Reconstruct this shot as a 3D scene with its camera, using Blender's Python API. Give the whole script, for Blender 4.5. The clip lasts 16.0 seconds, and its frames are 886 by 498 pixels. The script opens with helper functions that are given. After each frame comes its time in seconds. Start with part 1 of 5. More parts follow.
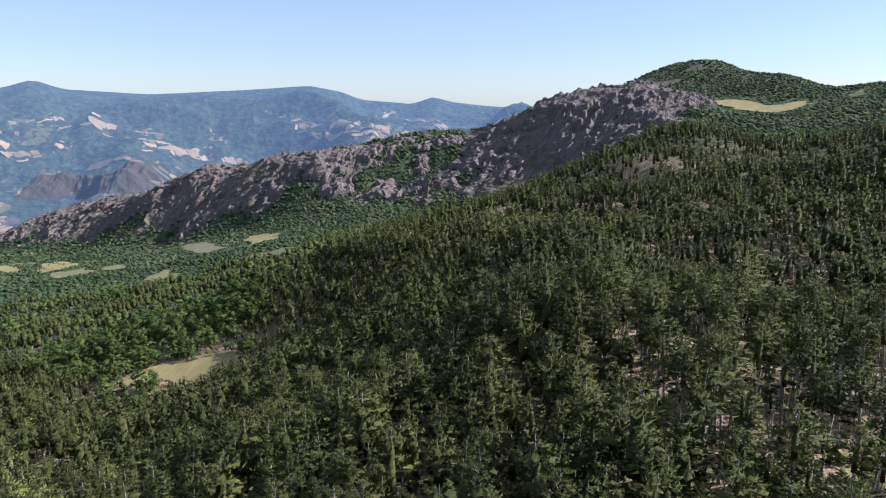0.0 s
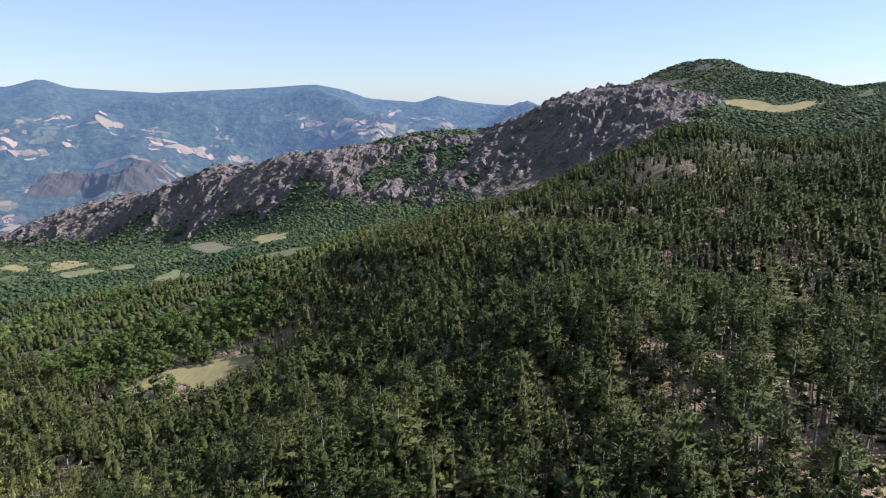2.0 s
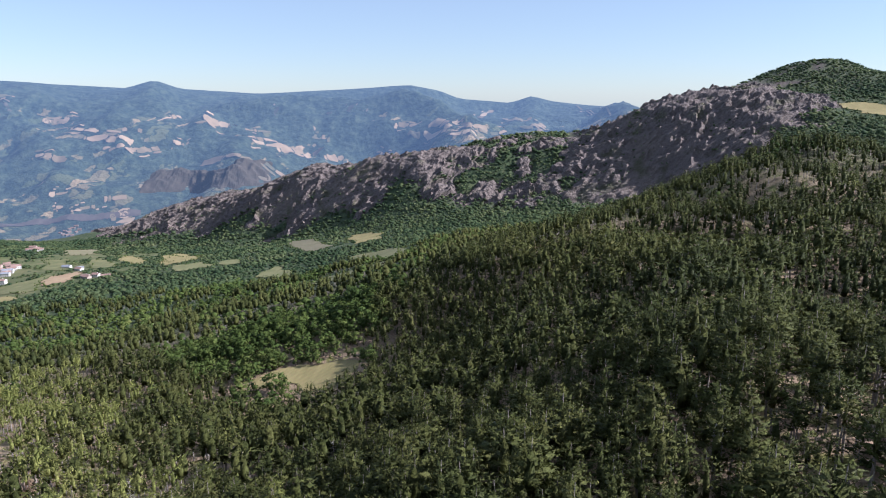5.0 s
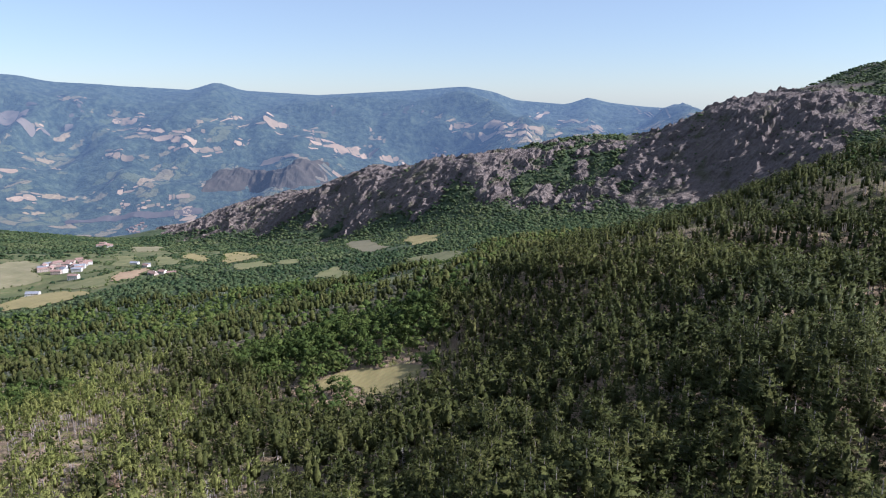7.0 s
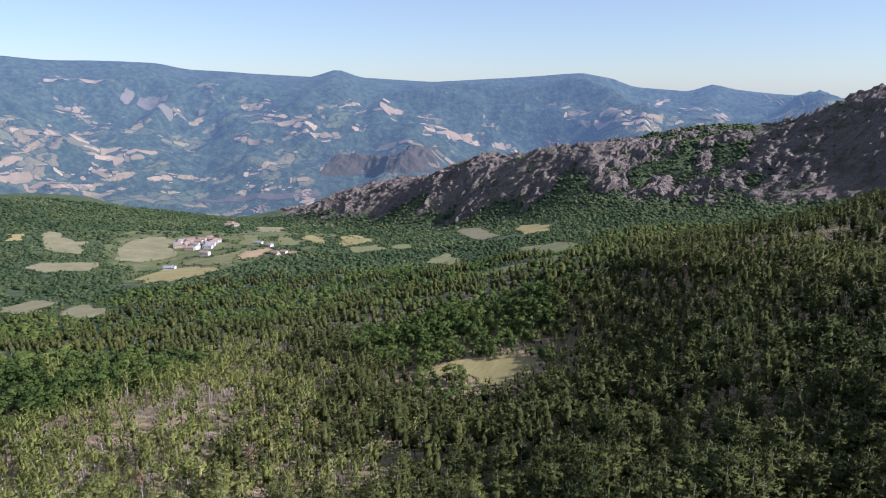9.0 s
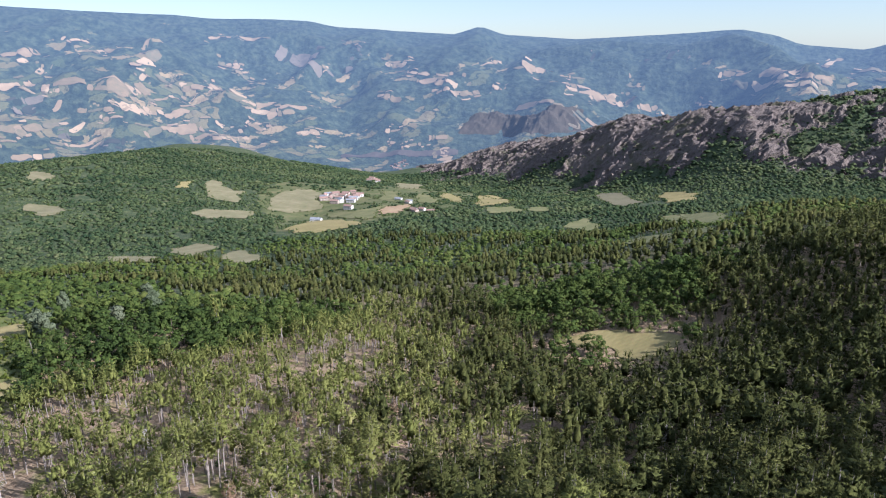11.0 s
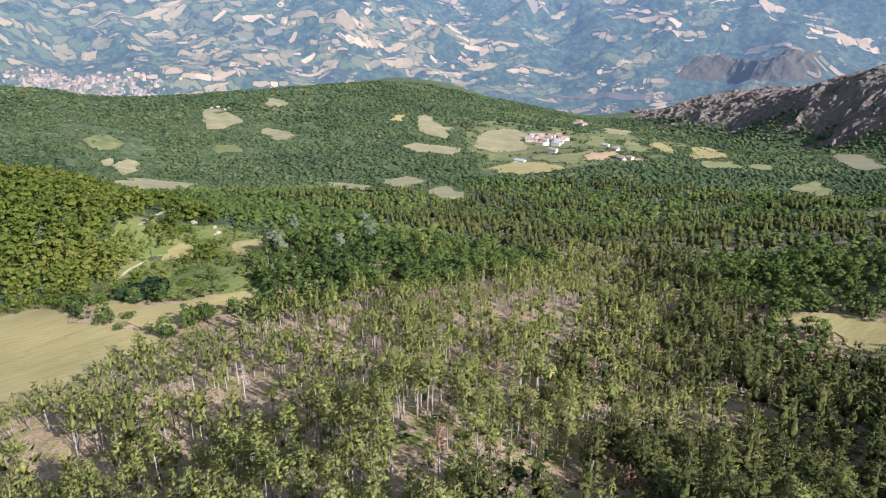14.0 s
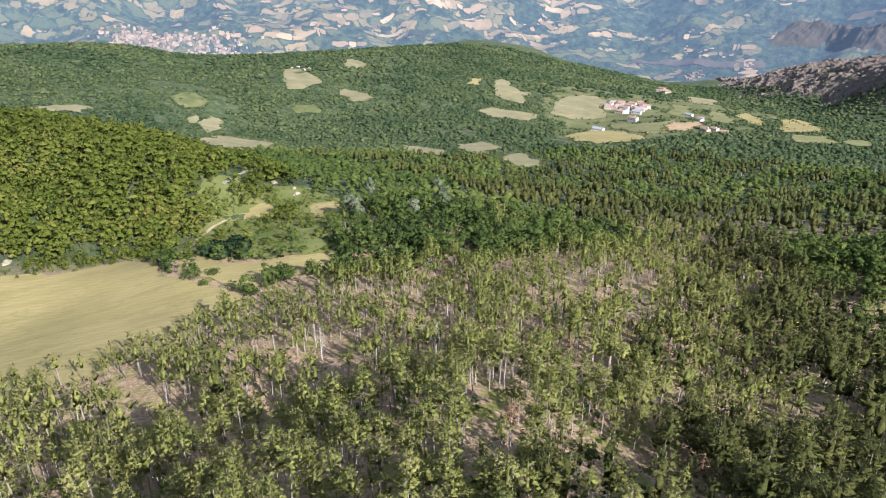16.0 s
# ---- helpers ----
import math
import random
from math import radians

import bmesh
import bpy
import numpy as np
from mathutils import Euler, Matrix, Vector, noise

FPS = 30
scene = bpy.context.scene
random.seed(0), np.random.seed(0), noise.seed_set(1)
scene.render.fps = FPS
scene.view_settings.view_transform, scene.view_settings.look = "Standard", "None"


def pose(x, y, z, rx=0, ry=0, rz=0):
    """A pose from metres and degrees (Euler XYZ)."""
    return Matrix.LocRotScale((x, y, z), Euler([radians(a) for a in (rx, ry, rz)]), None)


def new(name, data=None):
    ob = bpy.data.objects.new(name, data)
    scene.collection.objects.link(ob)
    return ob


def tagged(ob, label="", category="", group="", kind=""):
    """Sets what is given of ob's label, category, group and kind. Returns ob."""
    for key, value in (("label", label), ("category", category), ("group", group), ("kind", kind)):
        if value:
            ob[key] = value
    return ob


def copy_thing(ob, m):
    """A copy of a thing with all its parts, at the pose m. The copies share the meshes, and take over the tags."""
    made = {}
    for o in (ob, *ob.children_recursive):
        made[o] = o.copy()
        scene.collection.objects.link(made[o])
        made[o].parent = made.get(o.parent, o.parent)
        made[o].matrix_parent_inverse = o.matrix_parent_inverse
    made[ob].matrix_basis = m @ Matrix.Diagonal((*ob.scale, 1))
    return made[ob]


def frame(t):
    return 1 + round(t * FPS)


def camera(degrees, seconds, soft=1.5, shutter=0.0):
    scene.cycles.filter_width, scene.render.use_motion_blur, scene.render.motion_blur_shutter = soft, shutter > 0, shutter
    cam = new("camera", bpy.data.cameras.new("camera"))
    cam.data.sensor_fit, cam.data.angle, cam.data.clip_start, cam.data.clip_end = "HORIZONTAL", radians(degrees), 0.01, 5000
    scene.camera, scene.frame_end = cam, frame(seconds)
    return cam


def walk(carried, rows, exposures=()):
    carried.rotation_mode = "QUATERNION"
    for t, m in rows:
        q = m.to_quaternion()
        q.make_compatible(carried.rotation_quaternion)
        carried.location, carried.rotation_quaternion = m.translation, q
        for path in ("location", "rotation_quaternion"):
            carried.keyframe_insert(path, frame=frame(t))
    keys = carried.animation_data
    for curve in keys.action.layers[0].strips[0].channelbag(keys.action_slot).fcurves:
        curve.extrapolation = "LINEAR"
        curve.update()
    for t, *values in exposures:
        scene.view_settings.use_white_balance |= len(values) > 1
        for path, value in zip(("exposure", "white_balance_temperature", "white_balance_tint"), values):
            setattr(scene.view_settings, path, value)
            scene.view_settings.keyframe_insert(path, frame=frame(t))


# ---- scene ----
cam = camera(65.28, 16.0, soft=1.1)
BASE = 600.0  # height of the first eye above the datum
ROWS = [
    (0.0, -0.08, 1.59, -0.36, 0.32, -12.15),
    (0.5, -1.36, 1.56, 0.75, 0.32, -12.19),
    (1.0, -2.76, 1.52, 1.79, 0.34, -12.23),
    (1.5, -4.26, 1.39, 2.69, 0.35, -12.28),
    (2.0, -5.83, 1.19, 3.59, 0.70, -12.32),
    (2.5, -7.46, 1.02, 4.56, 1.84, -12.37),
    (3.0, -9.11, 0.88, 5.55, 3.21, -12.38),
    (3.5, -10.72, 0.75, 6.51, 4.56, -12.38),
    (4.0, -12.33, 0.60, 7.45, 5.75, -12.36),
    (6.5, -20.50, -0.32, 11.75, 11.36, -12.32),
    (7.0, -22.16, -0.52, 12.44, 12.45, -12.28),
    (7.5, -23.75, -0.78, 13.07, 13.89, -12.26),
    (8.0, -25.25, -1.02, 13.64, 15.96, -12.23),
    (8.5, -26.72, -1.20, 14.18, 18.78, -12.52),
    (9.0, -28.20, -1.34, 14.73, 21.59, -13.35),
    (11.5, -35.21, -3.04, 17.55, 35.74, -17.50),
    (12.0, -36.31, -3.49, 18.22, 38.63, -18.32),
    (12.5, -37.40, -3.93, 18.92, 41.53, -19.14),
    (13.0, -38.42, -4.40, 19.65, 44.37, -19.95),
    (13.5, -39.32, -4.89, 20.40, 47.21, -20.78),
    (14.0, -40.09, -5.37, 21.21, 49.78, -21.56),
    (14.5, -40.81, -5.87, 22.03, 51.92, -22.39),
    (15.0, -41.42, -6.34, 22.74, 54.08, -23.24),
    (15.5, -41.86, -6.68, 23.29, 56.04, -24.02),
    (16.0, -42.17, -6.91, 23.74, 56.02, -24.52),
]
walk(cam, [(t, pose(x, y, BASE + z, 90 + pitch, 0, yaw)) for t, x, y, z, yaw, pitch in ROWS], [(0.0, 1.04, 5700, 19), (6.5, 0.96, 5700, 19), (9.0, 0.9, 5700, 19), (12.5, 1.24, 5850, 16), (16.0, 1.33, 6150, 14)])

# ---- sky and sun ----
SUN_YAW, SUN_HEIGHT = -85.0, 31.0  # bearing to the left of north, height in degrees
to_sun = Vector((-math.sin(radians(SUN_YAW)) * math.cos(radians(SUN_HEIGHT)), math.cos(radians(SUN_YAW)) * math.cos(radians(SUN_HEIGHT)), math.sin(radians(SUN_HEIGHT))))
world = bpy.data.worlds.new("sky")
scene.world = world
world.use_nodes = True
wn = world.node_tree.nodes
sky = wn.new("ShaderNodeTexSky")
sky.sky_type, sky.sun_disc = "NISHITA", False
sky.sun_elevation, sky.sun_rotation = radians(SUN_HEIGHT), radians(-SUN_YAW)
sky.altitude, sky.air_density, sky.dust_density, sky.ozone_density = 900, 1.0, 0.4, 1.6
wn["Background"].inputs["Strength"].default_value = 0.063
cool = wn.new("ShaderNodeMix")
cool.data_type, cool.blend_type = "RGBA", "MULTIPLY"
cool.inputs[0].default_value, cool.inputs[7].default_value = 1.0, (0.87, 1.0, 1.05, 1)
world.node_tree.links.new(sky.outputs[0], cool.inputs[6])
even = wn.new("ShaderNodeMix")  # thin summer haze evens the sky out
even.data_type = "RGBA"
even.inputs[0].default_value, even.inputs[7].default_value = 0.33, (6.3, 6.75, 7.45, 1)
world.node_tree.links.new(cool.outputs[2], even.inputs[6])
world.node_tree.links.new(even.outputs[2], wn["Background"].inputs[0])
sun_data = bpy.data.lights.new("sun", "SUN")
sun_data.energy, sun_data.angle, sun_data.color = 5.0, radians(0.53), (1.0, 0.96, 0.9)
sun = new("sun", sun_data)
sun.matrix_world = Matrix.Translation((0, 0, 2000)) @ (-to_sun).to_track_quat("-Z", "Y").to_matrix().to_4x4()

# ---- materials ----


def mat(name, rough=0.9):
    m = bpy.data.materials.new(name)
    m.use_nodes = True
    b = m.node_tree.nodes["Principled BSDF"]
    b.inputs["Roughness"].default_value = rough
    b.inputs["Specular IOR Level"].default_value = 0.2
    return m, m.node_tree.nodes, m.node_tree.links, b


def ramp(n, stops):
    r = n.new("ShaderNodeValToRGB")
    while len(r.color_ramp.elements) < len(stops):
        r.color_ramp.elements.new(0.5)
    for e, (p, c) in zip(r.color_ramp.elements, stops):
        e.position, e.color = p, (*c, 1)
    return r


def noise_tex(n, l, scale, detail=4, rough=0.6, vector=None):
    t = n.new("ShaderNodeTexNoise")
    t.inputs["Scale"].default_value, t.inputs["Detail"].default_value, t.inputs["Roughness"].default_value = scale, detail, rough
    if vector is None:
        vector = n.new("ShaderNodeNewGeometry").outputs["Position"]
    l.new(vector, t.inputs["Vector"])
    return t


def blend(n, l, fac, a, b, mode="MIX"):
    m = n.new("ShaderNodeMix")
    m.data_type, m.blend_type = "RGBA", mode
    for sock, v in ((m.inputs[0], fac), (m.inputs[6], a), (m.inputs[7], b)):
        if isinstance(v, (int, float)):
            sock.default_value = v
        elif isinstance(v, tuple):
            sock.default_value = (*v, 1)
        else:
            l.new(v, sock)
    return m.outputs[2]


def attr(n, name):
    a = n.new("ShaderNodeAttribute")
    a.attribute_name = name
    return a.outputs["Fac"]


def bump(n, l, b, height, strength, distance):
    k = n.new("ShaderNodeBump")
    k.inputs["Strength"].default_value, k.inputs["Distance"].default_value = strength, distance
    l.new(height, k.inputs["Height"])
    l.new(k.outputs[0], b.inputs["Normal"])


def earth_material():
    """Forest floor: needle litter, dry grass and dark herbs; woodland green further off; bare rock where the rock map says so."""
    m, n, l, b = mat("forest_floor", 0.95)
    fine, mid = noise_tex(n, l, 0.9, 6), noise_tex(n, l, 0.09, 5)
    litter = ramp(n, [(0.3, (0.17, 0.115, 0.075)), (0.5, (0.31, 0.22, 0.14)), (0.7, (0.41, 0.31, 0.21))])
    l.new(fine.outputs["Fac"], litter.inputs[0])
    grass = ramp(n, [(0.3, (0.09, 0.1, 0.025)), (0.55, (0.18, 0.18, 0.05)), (0.75, (0.32, 0.27, 0.11))])
    l.new(fine.outputs["Fac"], grass.inputs[0])
    pick = ramp(n, [(0.5, (0, 0, 0)), (0.62, (1, 1, 1))])
    l.new(mid.outputs["Fac"], pick.inputs[0])
    near = blend(n, l, pick.outputs[0], litter.outputs[0], grass.outputs[0])
    wood = ramp(n, [(0.3, (0.03, 0.048, 0.022)), (0.5, (0.052, 0.074, 0.034)), (0.62, (0.085, 0.1, 0.046)), (0.74, (0.16, 0.145, 0.08))])
    l.new(mid.outputs["Fac"], wood.inputs[0])
    col = blend(n, l, attr(n, "wood"), near, wood.outputs[0])
    stone = ramp(n, [(0.3, (0.05, 0.038, 0.034)), (0.5, (0.095, 0.074, 0.066)), (0.72, (0.15, 0.12, 0.105))])
    l.new(noise_tex(n, l, 0.12, 8, 0.7).outputs["Fac"], stone.inputs[0])
    col = blend(n, l, attr(n, "rock"), col, stone.outputs[0])
    l.new(col, b.inputs["Base Color"])
    bump(n, l, b, noise_tex(n, l, 0.35, 8, 0.7).outputs["Fac"], 0.8, 1.2)
    return m


def field_material(name, stops, stripes):
    m, n, l, b = mat(name, 0.95)
    pos = n.new("ShaderNodeNewGeometry").outputs["Position"]
    stretch = n.new("ShaderNodeMapping")
    stretch.inputs["Scale"].default_value, stretch.inputs["Rotation"].default_value = (0.35, 0.03, 0.1), (0, 0, 0.75)
    l.new(pos, stretch.inputs["Vector"])
    a, c = noise_tex(n, l, 1.0, 5, 0.65, stretch.outputs[0]), noise_tex(n, l, 0.035, 5)
    mixed = n.new("ShaderNodeMix")
    mixed.inputs[0].default_value = stripes
    l.new(c.outputs["Fac"], mixed.inputs[2])
    l.new(a.outputs["Fac"], mixed.inputs[3])
    r = ramp(n, stops)
    l.new(mixed.outputs[0], r.inputs[0])
    rows = n.new("ShaderNodeTexWave")  # mown swaths
    rows.inputs["Scale"].default_value, rows.inputs["Distortion"].default_value, rows.inputs["Detail"].default_value = 0.09, 5.0, 3.0
    rows.inputs["Detail Scale"].default_value = 0.6
    turned = n.new("ShaderNodeMapping")
    turned.inputs["Rotation"].default_value = (0, 0, 0.55)
    l.new(pos, turned.inputs["Vector"])
    l.new(turned.outputs[0], rows.inputs["Vector"])
    streaked = blend(n, l, 0.1 * stripes, r.outputs[0], rows.outputs["Color"], "SOFT_LIGHT")
    weeds = ramp(n, [(0.55, (0, 0, 0)), (0.72, (0.6, 0.6, 0.6))])
    l.new(noise_tex(n, l, 0.11, 6, 0.7).outputs["Fac"], weeds.inputs[0])
    streaked = blend(n, l, weeds.outputs[0], streaked, (0.15, 0.14, 0.055))
    l.new(blend(n, l, 0.4, streaked, noise_tex(n, l, 1.5, 5, 0.7).outputs["Color"], "SOFT_LIGHT"), b.inputs["Base Color"])
    bump(n, l, b, noise_tex(n, l, 1.2, 4).outputs["Fac"], 0.4, 0.3)
    return m


def leaf_material(name, stops, glow_through=0.35, source="tone", fine=1.7):
    """Needles or leaves: light comes through them, and tones differ from tree to tree and tuft to tuft."""
    m, n, l, b = mat(name, 0.65)
    b.inputs["Specular IOR Level"].default_value = 0.08
    island = n.new("ShaderNodeNewGeometry").outputs["Random Per Island"]
    tone = attr(n, "tone") if source == "tone" else n.new("ShaderNodeObjectInfo").outputs["Random"]
    mx = n.new("ShaderNodeMix")
    mx.inputs[0].default_value = 0.28
    l.new(tone, mx.inputs[2])
    l.new(island, mx.inputs[3])
    r = ramp(n, stops)
    l.new(mx.outputs[0], r.inputs[0])
    grain = noise_tex(n, l, fine, 3, 0.7)
    speck = ramp(n, [(0.36, (0.66, 0.66, 0.66)), (0.5, (0.98, 0.98, 0.98)), (0.64, (1.3, 1.3, 1.26))])
    l.new(grain.outputs["Fac"], speck.inputs[0])
    r = blend(n, l, 1.0, r.outputs[0], speck.outputs[0], "MULTIPLY")
    l.new(r, b.inputs["Base Color"])
    bump(n, l, b, grain.outputs["Fac"], 0.6, 0.6 / fine)
    tr = n.new("ShaderNodeBsdfTranslucent")
    l.new(r, tr.inputs["Color"])
    ms = n.new("ShaderNodeMixShader")
    ms.inputs[0].default_value = glow_through
    l.new(b.outputs[0], ms.inputs[1])
    l.new(tr.outputs[0], ms.inputs[2])
    l.new(ms.outputs[0], n["Material Output"].inputs["Surface"])
    return m


def plain_material(name, stops, scale, rough=0.9, relief=0.3, depth=0.05):
    m, n, l, b = mat(name, rough)
    r = ramp(n, stops)
    t = noise_tex(n, l, scale, 6, 0.65)
    l.new(t.outputs["Fac"], r.inputs[0])
    l.new(r.outputs[0], b.inputs["Base Color"])
    bump(n, l, b, t.outputs["Fac"], relief, depth)
    return m


def rock_material():
    """Brown weathered rock with finer grey scree in the gullies and tufts of dry herbs."""
    m, n, l, b = mat("ridge_rock", 0.95)
    fine, mid = noise_tex(n, l, 0.16, 8, 0.7), noise_tex(n, l, 0.022, 5)
    stone = ramp(n, [(0.3, (0.092, 0.075, 0.067)), (0.45, (0.142, 0.116, 0.104)), (0.6, (0.172, 0.141, 0.126)), (0.75, (0.21, 0.173, 0.154))])
    l.new(fine.outputs["Fac"], stone.inputs[0])
    rubble = ramp(n, [(0.3, (0.12, 0.096, 0.082)), (0.55, (0.175, 0.142, 0.12)), (0.75, (0.225, 0.183, 0.155))])
    l.new(fine.outputs["Fac"], rubble.inputs[0])
    col = blend(n, l, attr(n, "scree"), stone.outputs[0], rubble.outputs[0])
    herbs = ramp(n, [(0.54, (0, 0, 0)), (0.66, (0.75, 0.75, 0.75))])
    l.new(mid.outputs["Fac"], herbs.inputs[0])
    col = blend(n, l, herbs.outputs[0], col, (0.085, 0.085, 0.045))
    l.new(col, b.inputs["Base Color"])
    bump(n, l, b, noise_tex(n, l, 0.11, 10, 0.75).outputs["Fac"], 1.0, 6.0)
    return m


PINE_TONES = [(0.1, (0.037, 0.047, 0.016)), (0.4, (0.063, 0.073, 0.022)), (0.7, (0.09, 0.096, 0.029)), (0.95, (0.125, 0.12, 0.042))]
# Shelf needles: yellowish, and brightened to carry the frontal sun there
DRY_LIT_TONES = [(0.1, (0.145, 0.166, 0.048)), (0.4, (0.19, 0.208, 0.059)), (0.7, (0.23, 0.238, 0.072)), (0.95, (0.285, 0.272, 0.105))]
OAK_TONES = [(0.1, (0.037, 0.061, 0.018)), (0.4, (0.066, 0.099, 0.025)), (0.7, (0.104, 0.134, 0.034)), (0.95, (0.152, 0.162, 0.05))]
# Oak greens greyed towards blue: the haze of distance put into the leaf colour
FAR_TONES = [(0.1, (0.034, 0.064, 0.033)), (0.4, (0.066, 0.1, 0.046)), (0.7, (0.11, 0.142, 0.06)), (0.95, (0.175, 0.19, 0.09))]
M_EARTH = earth_material()
M_FIELD = {"pasture": field_material("rough_pasture", [(0.3, (0.075, 0.1, 0.028)), (0.5, (0.125, 0.142, 0.042)), (0.7, (0.21, 0.19, 0.075))], 0.2),
           "pale": field_material("pale_pasture", [(0.3, (0.13, 0.13, 0.065)), (0.5, (0.2, 0.18, 0.1)), (0.7, (0.27, 0.235, 0.145))], 0.3),
           "straw": field_material("dry_grass_field", [(0.3, (0.19, 0.162, 0.066)), (0.5, (0.26, 0.215, 0.092)), (0.7, (0.34, 0.28, 0.13))], 0.5),
           "green": field_material("green_meadow", [(0.3, (0.1, 0.112, 0.044)), (0.5, (0.155, 0.156, 0.068)), (0.7, (0.23, 0.205, 0.1))], 0.4),
           "grey": field_material("grey_fallow", [(0.3, (0.11, 0.105, 0.06)), (0.5, (0.155, 0.14, 0.085)), (0.7, (0.2, 0.18, 0.12))], 0.4),
           "earth": field_material("red_ploughland", [(0.3, (0.27, 0.18, 0.11)), (0.5, (0.36, 0.25, 0.15)), (0.7, (0.42, 0.31, 0.19))], 0.4),
           "grass": field_material("rough_grass", [(0.3, (0.06, 0.078, 0.03)), (0.5, (0.1, 0.112, 0.045)), (0.7, (0.18, 0.16, 0.08))], 0.2),
           "litter": field_material("needle_litter", [(0.3, (0.2, 0.15, 0.085)), (0.5, (0.29, 0.215, 0.13)), (0.7, (0.37, 0.285, 0.18))], 0.2)}
M_PINE = leaf_material("pine_needles", PINE_TONES, 0.22)
M_PINE_ONE = leaf_material("pine_needles_single", PINE_TONES, 0.22, "object")
M_PINE_DRY = leaf_material("dry_pine_needles", DRY_LIT_TONES, 0.36)
M_PINE_DRY_ONE = leaf_material("dry_pine_needles_single", DRY_LIT_TONES, 0.36, "object")
M_OAK = leaf_material("oak_leaves", OAK_TONES, 0.3)
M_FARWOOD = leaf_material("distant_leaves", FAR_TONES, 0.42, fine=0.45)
M_OAK_SUNNY = leaf_material("sunny_oak_leaves", [(0.1, (0.06, 0.08, 0.016)), (0.4, (0.096, 0.126, 0.022)), (0.7, (0.145, 0.165, 0.032)), (0.95, (0.21, 0.2, 0.052))], 0.38, fine=0.9)
M_STEM = plain_material("dark_oak_bark", [(0.3, (0.05, 0.04, 0.03)), (0.7, (0.12, 0.1, 0.08))], 2.5)
M_OAK_ONE = leaf_material("oak_leaves_single", OAK_TONES, 0.35, "object")
M_BARK = plain_material("pine_bark", [(0.3, (0.14, 0.115, 0.1)), (0.5, (0.24, 0.205, 0.18)), (0.7, (0.35, 0.315, 0.28))], 2.5)
M_ROCK = rock_material()


def far_material():
    """The distant range: woods, pastures and small strips of farmland on a plain backdrop, with haze put in as blue
    emission.
    """
    m, n, l, b = mat("far_range", 1.0)
    pos = n.new("ShaderNodeNewGeometry").outputs["Position"]
    wide, mid = noise_tex(n, l, 0.0035, 5), noise_tex(n, l, 0.03, 6)
    wood = ramp(n, [(0.35, (0.012, 0.022, 0.016)), (0.5, (0.027, 0.04, 0.026)), (0.65, (0.05, 0.065, 0.039))])
    l.new(mid.outputs["Fac"], wood.inputs[0])
    # fields: cells a hundred metres wide with dark hedges between them
    shake = n.new("ShaderNodeVectorMath")
    shake.operation = "MULTIPLY_ADD"
    l.new(noise_tex(n, l, 0.011, 5).outputs["Color"], shake.inputs[0])
    shake.inputs[1].default_value = (110, 110, 110)
    l.new(pos, shake.inputs[2])
    flat = n.new("ShaderNodeMapping")
    flat.vector_type = "TEXTURE"  # strips along the slope
    flat.inputs["Rotation"].default_value = (0, 0, 1.0)
    flat.inputs["Scale"].default_value = (2.0, 1.0, 1.6)
    l.new(shake.outputs[0], flat.inputs["Vector"])
    cells, hedge = n.new("ShaderNodeTexVoronoi"), n.new("ShaderNodeTexVoronoi")
    hedge.feature = "DISTANCE_TO_EDGE"
    for q in (cells, hedge):
        q.inputs["Scale"].default_value = 0.02
        l.new(flat.outputs[0], q.inputs["Vector"])
    split = n.new("ShaderNodeSeparateColor")
    l.new(cells.outputs["Color"], split.inputs[0])
    crop = ramp(n, [(0.0, (0.045, 0.06, 0.03)), (0.35, (0.075, 0.08, 0.038)), (0.7, (0.13, 0.105, 0.052)), (0.95, (0.21, 0.155, 0.08))])
    l.new(split.outputs[0], crop.inputs[0])
    open_land = n.new("ShaderNodeMath")
    open_land.operation = "ADD"
    zone = n.new("ShaderNodeMix")  # farmland lies together, woods between
    zone.inputs[0].default_value = 0.55
    l.new(split.outputs[1], zone.inputs[2])
    spread = n.new("ShaderNodeMapRange")
    spread.inputs["From Min"].default_value, spread.inputs["From Max"].default_value = 0.3, 0.7
    l.new(wide.outputs["Fac"], spread.inputs["Value"])
    l.new(spread.outputs[0], zone.inputs[3])
    l.new(zone.outputs[0], open_land.inputs[0])
    l.new(attr(n, "farm"), open_land.inputs[1])
    pick = ramp(n, [(0.55, (0, 0, 0)), (0.57, (1, 1, 1))])
    l.new(open_land.outputs[0], pick.inputs[0])
    line = ramp(n, [(0.04, (0, 0, 0)), (0.1, (1, 1, 1))])
    l.new(hedge.outputs["Distance"], line.inputs[0])
    both = n.new("ShaderNodeMath")
    both.operation = "MULTIPLY"
    l.new(line.outputs[0], both.inputs[0])
    l.new(pick.outputs[0], both.inputs[1])
    l.new(blend(n, l, both.outputs[0], wood.outputs[0], crop.outputs[0]), b.inputs["Base Color"])
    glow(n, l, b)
    bump(n, l, b, noise_tex(n, l, 0.012, 8, 0.65).outputs["Fac"], 1.0, 30.0)
    return m


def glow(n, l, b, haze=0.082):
    """Stands in for the air's haze: blue emission put into the far surfaces, stronger towards the crest."""
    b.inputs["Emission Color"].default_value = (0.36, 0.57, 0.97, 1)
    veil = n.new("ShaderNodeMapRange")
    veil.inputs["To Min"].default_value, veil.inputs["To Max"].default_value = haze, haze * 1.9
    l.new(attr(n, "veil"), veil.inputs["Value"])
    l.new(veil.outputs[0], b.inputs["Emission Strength"])


